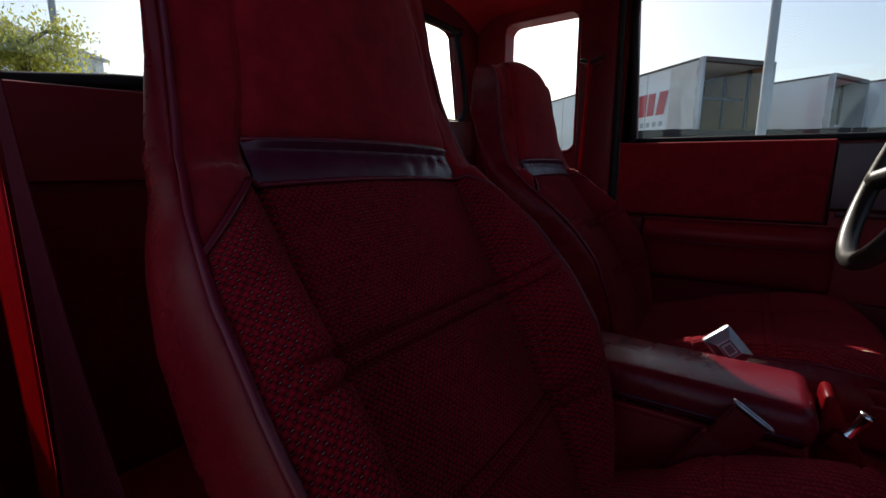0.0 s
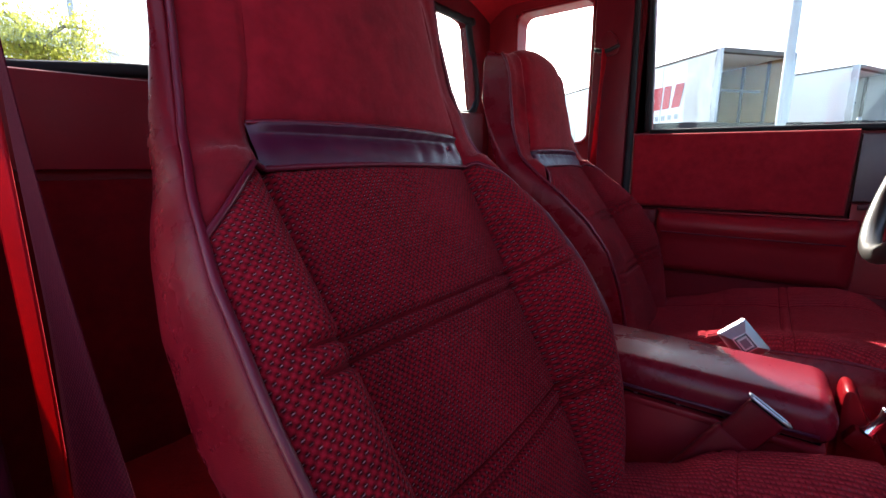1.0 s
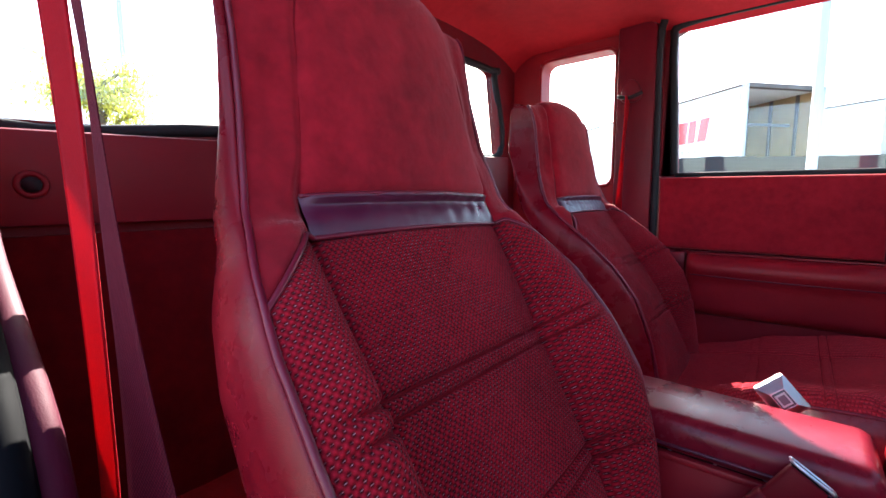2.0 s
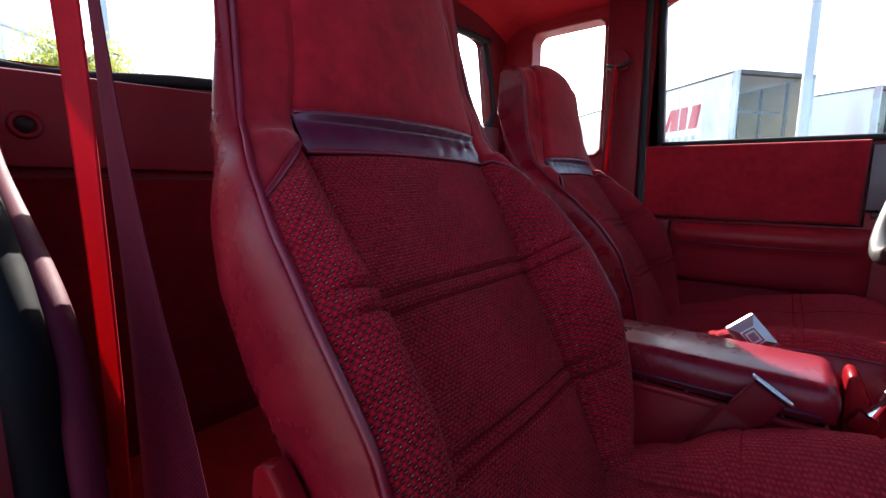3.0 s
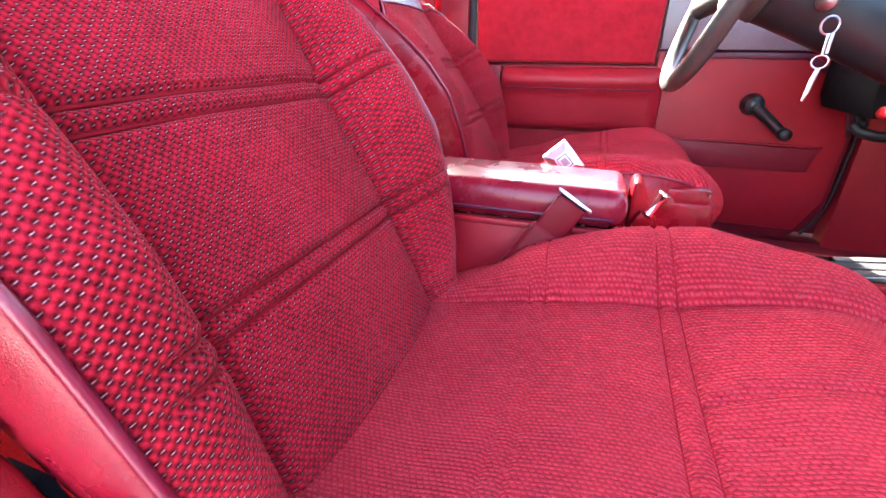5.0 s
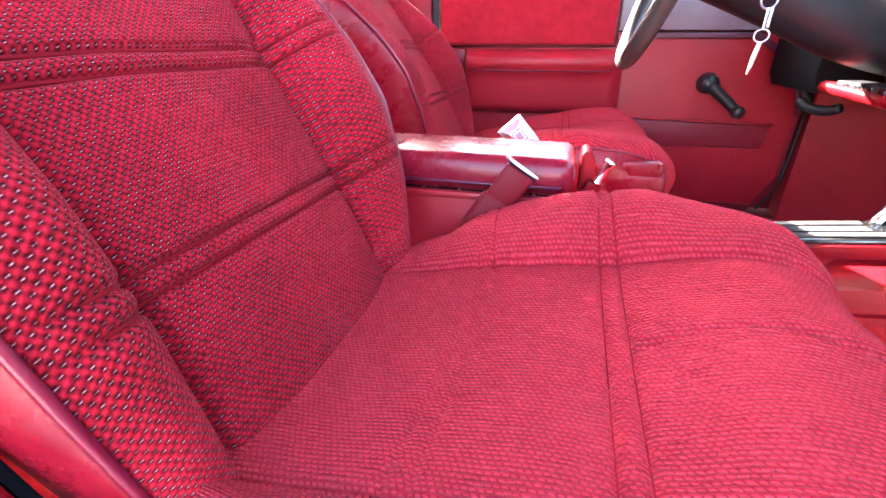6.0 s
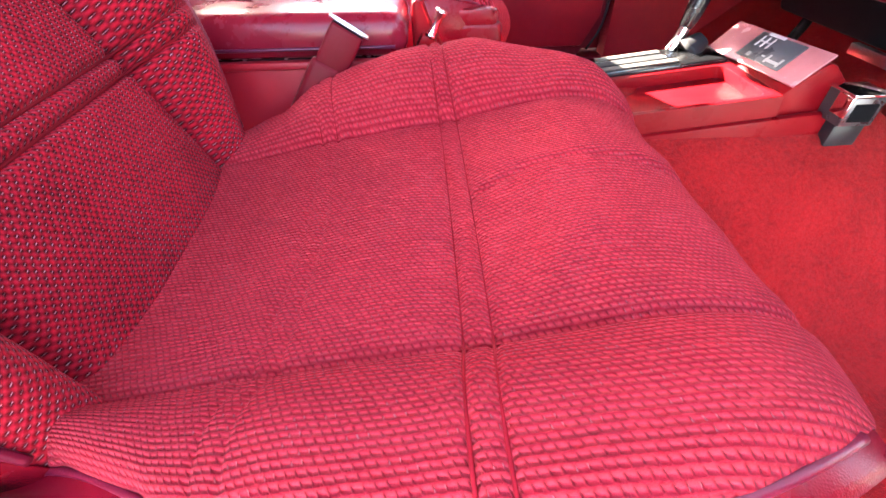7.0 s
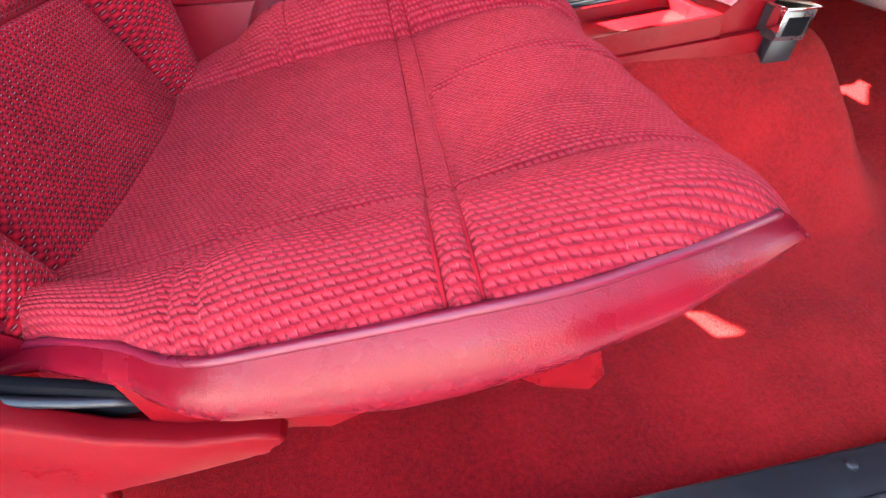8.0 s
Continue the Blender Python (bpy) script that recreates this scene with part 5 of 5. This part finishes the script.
for a0, a1, b0, b1 in ((-0.002, 0.014, 0.020, 0.023), (-0.002, 0.014, 0.010, 0.013), (-0.002, 0.014, 0.000, 0.003), (0.005, 0.007, 0.000, 0.023), (-0.016, -0.012, -0.042, -0.016), (-0.018, -0.006, -0.020, -0.017), (-0.018, -0.006, -0.042, -0.039), (-0.012, -0.010, -0.012, -0.006), (0.016, 0.020, -0.010, 0.020), (-0.018, -0.012, 0.012, 0.018)):
    block("print_bar", (a0, a1, b0, b1, 0.002, 0.0025), LABEL_WHITE, console, "white printed bar", 0.0, 1, m_plate)
shifter = thing("transfer_shifter", (0.74, 0.05, 0.24), "black transfer case shifter with dusty slotted plate", "gear shifter")
block("slot_plate", (0.585, 0.812, 0.002, 0.068, 0.246, 0.256), GLOSS_BLACK, shifter, "black slotted plate", 0.004)
block("slot", (0.60, 0.735, 0.026, 0.044, 0.2555, 0.2575), RUBBER, shifter, "", 0.0)
block("dust_strip", (0.64, 0.735, 0.048, 0.060, 0.256, 0.2585), DUSTY, shifter, "dusty brush strip", 0.001)
block("dust_strip", (0.600, 0.745, 0.008, 0.020, 0.256, 0.2585), DUSTY, shifter, "dusty brush strip", 0.001)
tube("lever", [(0.752, 0.058, 0.254), (0.763, 0.060, 0.268), (0.773, 0.061, 0.290)], 0.0080, CHROME, shifter, "bright metal lever", 12, 4)
tube("knob", [(0.770, 0.060, 0.284), (0.776, 0.062, 0.296), (0.784, 0.064, 0.316), (0.790, 0.066, 0.332), (0.792, 0.067, 0.338)], lambda f: 0.0085 + 0.0050 * math.sin(min(1, f * 1.05) * 2.7), GLOSS_BLACK, shifter, "black ribbed knob", 14, 5)
tube("boot", [(0.772, 0.045, 0.255), (0.785, 0.048, 0.262), (0.795, 0.050, 0.268)], lambda f: 0.020 - 0.008 * f, RUBBER, shifter, "", 12, 4)
for ob in [*console.children, *shifter.children]:
    ob.data.transform(Matrix.Translation(-BASE[ob.parent]) @ LEAN @ Matrix.Translation(BASE[ob.parent]))
bracket = thing("metal_bracket", (0.92, -0.10, 0.18), "chromed box bracket under the dash", "bracket")
block("bracket_body", (0.872, 0.914, -0.150, -0.112, 0.224, 0.2595), GUNMETAL, bracket, "dark plated box", 0.002)
# Box is solid; a black patch paints the shaded hollow of its end.
block("bracket_mouth", (0.879, 0.907, -0.1515, -0.149, 0.230, 0.252), MATTE_BLACK, bracket, "black patch painting the shade in the open end", 0.001)
block("bracket_top", (0.870, 0.916, -0.152, -0.112, 0.260, 0.2635), CHROME, bracket, "bright chromed top", 0.001)
block("bracket_lip", (0.8695, 0.872, -0.152, -0.130, 0.236, 0.260), CHROME, bracket, "", 0.0006)
block("bracket_foot", (0.880, 0.920, -0.140, -0.118, 0.190, 0.2235), BLACK, bracket, "", 0.003)

# ---- dash ----
dash = thing("dashboard", (1.0, 0.05, 0.45), "dark plastic dashboard with red lower edge", "dashboard", kind="structure")
slab("dash_body", [(0.86, 0.42), (0.80, 0.47), (0.80, 0.62), (0.86, 0.665), (1.42, 0.70), (1.42, 0.42)], "y", -0.56, 0.70, DARK_DASH, dash, "", 0.015)
# Blacker than the dash plastic: the panel's shade is put into its colour.
slab("knee_panel", [(0.795, 0.375), (0.785, 0.40), (0.785, 0.470), (0.81, 0.478), (0.90, 0.44), (0.90, 0.375)], "y", 0.43, 0.66, MATTE_BLACK, dash, "", 0.008)
tube("red_lower_edge", [(0.792, 0.40, 0.390), (0.795, 0.22, 0.385), (0.805, 0.05, 0.376), (0.84, -0.06, 0.368), (0.86, -0.30, 0.365), (0.87, -0.55, 0.37)], 0.011, HARD_RED, dash, "red lower edge", 8, 6)
slab("lower_trim", [(-0.04, 0.405), (0.225, 0.412), (0.240, 0.440), (0.225, 0.468), (-0.04, 0.462)], "x", 0.786, 0.802, HARD_RED, dash, "red plastic trim beside the column", 0.006)
block("vent_surround", (0.790, 0.830, 0.02, 0.36, 0.388, 0.404), BLACK, dash, "black vent surround", 0.003)
for k in range(9):
    block("vent_slat", (0.788, 0.800, 0.045 + k * 0.034, 0.062 + k * 0.034, 0.391, 0.401), GLOSS_BLACK, dash, "", 0.001)
block("heater_box", (0.965, 1.35, -0.36, 0.16, 0.278, 0.425), MATTE_BLACK, dash, "matte black heater box", 0.012)
block("heater_strip", (0.956, 0.967, -0.20, -0.02, 0.266, 0.280), STEEL, dash, "bare metal strip", 0.002)
firewall = thing("firewall", (1.42, 0.05, 0.2), "dark red carpeted firewall", "firewall", kind="structure")
block("firewall_panel", (1.40, 1.44, -0.60, 0.75, 0.0, 0.69), CARPET, firewall, "", 0.0)
release = thing("hood_release", (0.83, 0.60, 0.31), "black hood release handle under the dash", "handle")
tube("handle", [(0.81, 0.52, 0.352), (0.820, 0.505, 0.341), (0.84, 0.475, 0.338), (0.855, 0.455, 0.346)], 0.010, BLACK, release, "", 10, 5)
tube("mount", [(0.82, 0.54, 0.370), (0.825, 0.52, 0.350)], 0.010, BLACK, release, "", 8, 3)
pedal = thing("brake_pedal", (0.98, 0.12, 0.15), "black ribbed brake pedal on a steel arm", "pedal")
pm = Matrix.Translation((1.02, 0.20, 0.17)) @ Matrix.Rotation(radians(-50), 4, "Y")
block("pad", (-0.035, 0.035, -0.045, 0.045, -0.006, 0.006), RUBBER, pedal, "", 0.004, 2, pm)
for k in range(6):
    block("rib", (-0.030 + k * 0.011, -0.025 + k * 0.011, -0.042, 0.042, 0.005, 0.009), RUBBER, pedal, "", 0.001, 1, pm)
tube("arm", [(1.03, 0.20, 0.175), (1.08, 0.21, 0.26), (1.10, 0.22, 0.38)], 0.009, MATTE_BLACK, pedal, "", 8, 4)

# ---- steering wheel and column ----
WC = Vector((0.495, 0.320, 0.612))
WUP = Vector((0.325, 0.0, 0.946)).normalized()
WSIDE = Vector((0, 1, 0))
WN = WSIDE.cross(WUP).normalized()
wheel = thing("steering_wheel", tuple(WC), "black two-spoke steering wheel, vinyl lightened for the sun on it", "steering wheel")
tube("rim", [WC + (WUP * math.cos(a) + WSIDE * math.sin(a)) * 0.186 for a in [2 * math.pi * k / 28 for k in range(28)]], 0.0150, WHEEL, wheel, "", 14, 3, True)
if WN.x < 0:
    WN = -WN
for side in (-1, 1):
    pts = [WC + WN * 0.035 + WSIDE * side * 0.03, WC + WN * 0.028 + WSIDE * side * 0.10 - WUP * 0.02, WC + WSIDE * side * 0.172 - WUP * 0.055]
    tube("spoke", pts, lambda f: 0.026 - 0.008 * f, WHEEL, wheel, "", 10, 5)
tube("hub", [WC + WN * 0.010, WC + WN * 0.03, WC + WN * 0.06], lambda f: 0.060 + 0.006 * f, WHEEL, wheel, "", 24, 3)
column = thing("steering_column", tuple(WC + WN * 0.2), "dark plastic steering column with the ignition lock", "steering column")
tube("shroud", [WC + WN * 0.065, WC + WN * 0.16 - WUP * 0.012, WC + WN * 0.30 - WUP * 0.03, WC + WN * 0.40 - WUP * 0.03], lambda f: 0.064 - 0.018 * f, BLACK, column, "", 18, 6)
tube("ignition_lock", [(0.622, 0.270, 0.560), (0.610, 0.252, 0.556), (0.604, 0.244, 0.554)], 0.014, STEEL, column, "bare metal ignition lock", 14, 3)
tube("stalk", [(0.60, 0.37, 0.57), (0.57, 0.46, 0.60), (0.555, 0.50, 0.615)], 0.006, BLACK, column, "", 8, 4)
keys = thing("key_ring", (0.618, 0.240, 0.47), "key ring with two keys hanging from the ignition", "keys")
def ring_at(c, r, tilt_y):
    return [(c[0] + r * math.cos(a), c[1] + tilt_y * r * math.cos(a), c[2] + r * math.sin(a)) for a in [2 * math.pi * k / 12 for k in range(12)]]
tube("ring", ring_at((0.617, 0.240, 0.522), 0.012, 0.3), 0.0016, STEEL, keys, "", 8, 3, True)
tube("ring", ring_at((0.619, 0.240, 0.474), 0.009, -0.4), 0.0014, STEEL, keys, "", 8, 3, True)
block("key", (0.6165, 0.6205, 0.2385, 0.2405, 0.482, 0.512), STEEL, keys, "", 0.0008)
block("key", (0.622, 0.6265, 0.240, 0.242, 0.485, 0.512), STEEL, keys, "", 0.0008)
slab("key", [(0.6155, 0.464), (0.6225, 0.466), (0.620, 0.448), (0.617, 0.430), (0.613, 0.418), (0.611, 0.420), (0.613, 0.446)], "y", 0.238, 0.240, STEEL, keys, "", 0.0005)

for ob in bpy.data.objects:
    if ob.name.split(".")[0] == "pane":
        ob.visible_shadow = False

# burn hole on the driver's cushion
tear = finish("tear", bpy.data.meshes.new("tear"), FOAM, driver_seat, "small tear showing pale foam", True)
bm = bmesh.new()
bmesh.ops.create_uvsphere(bm, u_segments=12, v_segments=8, radius=1.0)
for v in bm.verts:
    v.co = Vector((v.co.x * 0.010, v.co.y * 0.013, v.co.z * 0.003)) * (1 + 0.25 * noise.noise(v.co * 3))
    v.co += Vector((0.455, 0.400, 0.309)) - BASE[driver_seat]
bm.to_mesh(tear.data)
bm.free()

def selvedge(belt, points, sides, width, material):
    """The stiff woven edges of a strap, a hair proud of its face."""
    for k in (-1, 1):
        pts = []
        for p, q in zip(points, sides):
            d = Vector(q).normalized() * (width * 0.5 * k)
            pts.append(Vector(p) + d)
        tube("woven_edge", pts, 0.0011, material, belt, "", 6, 8)


selvedge(near_belt, [(-0.100, -0.585, 1.02), (-0.105, -0.578, 0.80), (-0.112, -0.572, 0.66), (-0.122, -0.568, 0.52), (-0.130, -0.566, 0.38), (-0.140, -0.566, 0.24)],
         [(1, 0.12, 0), (1, 0.12, 0), (1, 0.10, 0), (1, 0.06, 0), (1, 0.03, 0), (1, 0.0, 0)], 0.045, STRAP)
selvedge(driver_belt, [(-0.108, 0.650, 0.880), (-0.112, 0.648, 0.80), (-0.116, 0.645, 0.70), (-0.120, 0.640, 0.55)], [(0.0, 1, 0), (-0.15, 1, 0), (-0.10, 1, 0), (0.10, 1, 0)], 0.045, STRAP)

# ---- outside ----
GROUND = -0.55
bm = bmesh.new()
bmesh.ops.create_grid(bm, x_segments=40, y_segments=40, size=400.0)
for v in bm.verts:
    v.co.z = GROUND
tagged(part("ground", bm, GROUND_BOUNCE, None), "unseen ground under the vehicles, pale grey to bounce light", "ground", kind="structure")


def semi_trailer(origin, turn, label, logo):
    """An open-ended box trailer; origin is its near rear corner, its length runs along -x before the turn."""
    t = thing("semi_trailer", origin, label, "trailer", "parked trailers")
    m = Matrix.Translation(origin) @ Matrix.Rotation(radians(turn), 4, "Z")
    lining = TRAILER_WOOD if logo else TRAILER_LINING
    L, W, Z0, Z1 = 14.0, 2.5, 1.15, 4.05
    block("side_wall", (-L, 0, 0, 0.05, Z0, Z1), TRAILER_WHITE, t, "scuffed white side wall", 0.01, 1, m)
    block("side_wall", (-L, 0, W - 0.05, W, Z0, Z1), lining, t, "lined wall", 0.01, 1, m)
    block("roof", (-L, 0, 0.05, W - 0.05, Z1 - 0.05, Z1 - 0.01), TRAILER_WHITE, t, "", 0.0, 1, m)
    block("deck", (-L, 0, 0.05, W - 0.05, Z0, Z0 + 0.12), TRAILER_WOOD, t, "", 0.0, 1, m)
    block("front_wall", (-L, -L + 0.08, 0.05, W - 0.05, Z0 + 0.12, Z1 - 0.05), lining, t, "", 0.0, 1, m)
    for y in (-0.02, W - 0.06):
        block("door_post", (-0.12, 0.04, y, y + 0.08, Z0 - 0.05, Z1 + 0.02), TRAILER_STEEL, t, "", 0.01, 1, m)
    block("header", (-0.12, 0.04, 0.06, W - 0.06, Z1 - 0.10, Z1 + 0.02), TRAILER_EDGE, t, "", 0.01, 1, m)
    block("top_rail", (-L, -0.12, -0.025, 0.0, Z1 - 0.05, Z1 + 0.01), TRAILER_EDGE, t, "", 0.0, 1, m)
    block("bottom_rail", (-L, -0.12, -0.025, 0.0, Z0 - 0.02, Z0 + 0.18), TRAILER_STEEL, t, "", 0.0, 1, m)
    if logo:
        block("worn_panel", (-1.05, -0.12, -0.012, 0.0, Z0 + 0.18, Z1 - 0.10), TRAILER_RUST, t, "bare scraped metal panel", 0.0, 1, m)
    for x in np.arange(-L + 1.2, -1.0, 1.2):
        block("seam", (x, x + 0.03, -0.008, 0.0, Z0 + 0.18, Z1 - 0.10), TRAILER_STEEL, t, "", 0.0, 1, m)
    for k in range(8):
        block("inner_post", (-0.7 - k * 0.8, -0.62 - k * 0.8, W - 0.10, W - 0.05, Z0 + 0.12, Z1 - 0.05), TRAILER_EDGE, t, "", 0.0, 1, m)
    block("load_bar", (-0.9, -0.84, 0.05, W - 0.05, Z1 - 0.9, Z1 - 0.82), TRAILER_EDGE, t, "", 0.0, 1, m)
    for k in range(5):
        block("rub_strip", (-0.128, -0.118, -0.030, -0.026, Z0 + 0.3 + k * 0.55, Z0 + 0.5 + k * 0.55), TRAILER_EDGE, t, "", 0.0, 1, m)
    for x in (-1.6, -2.9):
        tube("wheel", [m @ Vector((x, 0.1, 0.5)), m @ Vector((x, 0.4, 0.5))], 0.5, RUBBER, t, "black tyre", 20, 1)
    block("chassis", (-L + 0.5, -0.2, 0.7, W - 0.7, 0.75, Z0), BLACK, t, "", 0.0, 1, m)
    if logo:
        for x0, w0, lean in ((-2.55, 0.16, 0.25), (-2.28, 0.30, 0.05), (-1.92, 0.28, 0.05), (-1.55, 0.32, 0.12), (-3.0, 0.30, 0.2)):
            bm = bmesh.new()
            vs = [bm.verts.new(m @ Vector(p)) for p in ((x0, -0.014, 2.75), (x0 + w0, -0.014, 2.75), (x0 + w0 + lean, -0.014, 3.4), (x0 + lean, -0.014, 3.4))]
            bm.faces.new(vs)
            part("logo_bar", bm, LOGO_RED, t, "faded red block mark", False)
        for k in range(6):
            block("print_bar", (-2.7 + k * 0.26, -2.55 + k * 0.26, -0.013, -0.010, 2.42, 2.56), POLE_GREY, t, "faded grey print bar", 0.0, 1, m)
    return t


semi_trailer((-1.00, 13.2, GROUND), -39, "white box trailer with red mark, open plywood-lined end", True)
semi_trailer((2.15, 17.9, GROUND), -27, "pale grey box trailer with an open ribbed end", False)
semi_trailer((4.6, 19.6, GROUND), -27, "pale grey box trailer with an open ribbed end", False)
semi_trailer((-5.6, 17.8, GROUND), -39, "white box trailer far behind the fence", False)

fence = thing("fence", (2.0, 11.0, GROUND), "dark slatted yard fence with a ragged top", "fence")
rng = random.Random(4)
for k in range(48):
    x = -3.4 + k * 0.32
    top = 1.50 - 0.05 * (x + 1.2) * 0.9 + rng.uniform(-0.02, 0.01)
    block("fence_slat", (x, x + 0.318, 11.0, 11.03, GROUND, max(1.25, top)), FENCE_DARK, fence, "", 0.0)
for k in range(7):
    x = -3.4 + k * 2.5
    tube("post", [(x, 11.06, GROUND), (x, 11.06, 1.45)], 0.04, STEEL, fence, "", 8, 1)
lamp = thing("street_lamp", (0.38, 9.0, GROUND), "tall grey painted steel lamp pole", "street lamp", "lamp poles")
tube("pole", [(0.38, 9.0, GROUND), (0.378, 9.0, 4.0), (0.375, 9.0, 9.0)], lambda f: 0.082 - 0.02 * f, POLE_GREY, lamp, "", 14, 4)
lamp_b = thing("street_lamp", (-20.0, 4.98, GROUND), "tall grey painted steel lamp pole", "street lamp", "lamp poles")
tube("pole", [(-20, 4.98, GROUND), (-20, 4.98, 6.0), (-20, 4.98, 12.0)], lambda f: 0.12 - 0.02 * f, POLE_GREY, lamp_b, "", 14, 4)

ware = thing("warehouse", (-32, 8, GROUND), "long pale grey metal warehouse with a low roof", "warehouse")
wm = Matrix.Translation((-28.9, 9.27, GROUND)) @ Matrix.Rotation(radians(40.3), 4, "Z")
block("wall", (-18, 0, -34, 0, 0, 6.95), SIDING, ware, "", 0.0, 1, wm)
block("roof", (-18.2, 0.25, -34.2, 0.2, 6.95, 7.10), ROOF_EDGE, ware, "", 0.02, 1, wm)
for k in range(34):
    block("siding_rib", (0.0, 0.06, -33.8 + k, -33.7 + k, 0.0, 6.9), SIDING, ware, "", 0.0, 1, wm)


def tree(origin, height, spread, seed, label):
    rng = random.Random(seed)
    t = thing("tree", origin, label, "tree", "yard trees")
    o = Vector(origin)
    tube("trunk", [o, o + Vector((0.1, 0.05, height * 0.35)), o + Vector((0.05, -0.1, height * 0.7))], lambda f: 0.16 - 0.09 * f, BARK, t, "", 10, 5)
    tips = []
    for k in range(11):
        a, e = rng.uniform(0, 6.28), rng.uniform(0.2, 1.2)
        start = o + Vector((0.05, 0, height * rng.uniform(0.35, 0.68)))
        tip = start + Vector((math.cos(a) * math.cos(e), math.sin(a) * math.cos(e), math.sin(e))) * spread * rng.uniform(0.6, 1.0)
        mid = (start + tip) / 2 + Vector((0, 0, 0.15))
        tube("limb", [start, mid, tip], lambda f: 0.05 - 0.038 * f, BARK, t, "", 6, 4)
        tips += [mid, tip, (mid + tip) / 2]
    verts, faces = [], []
    for c in tips:
        for _ in range(170):
            d = Vector((rng.gauss(0, 1), rng.gauss(0, 1), rng.gauss(0, 0.8))) * spread * 0.19
            p = c + d
            q = Euler((rng.uniform(0, 6.28), rng.uniform(0, 6.28), rng.uniform(0, 6.28))).to_matrix()
            n = len(verts)
            for a, b in ((-0.042, 0), (0, -0.017), (0.042, 0), (0, 0.017)):
                verts.append(p + q @ Vector((a, b, 0.006 if a == 0 else 0)))
            faces.append((n, n + 1, n + 2, n + 3))
    crown = raw("crown", verts, faces, LEAF, t, "yellow-green small leaves", None, False)
    crown["kind"] = "stuff"
    return t


tree((-10.0, 1.75, GROUND), 4.75, 0.95, 3, "small leafy tree with sunlit yellow-green leaves")
tree((-11.0, 3.7, GROUND), 3.6, 0.6, 8, "small leafy tree with sunlit yellow-green leaves")
tree((-9.0, 16.5, GROUND), 4.4, 1.2, 12, "small leafy tree with sunlit yellow-green leaves")
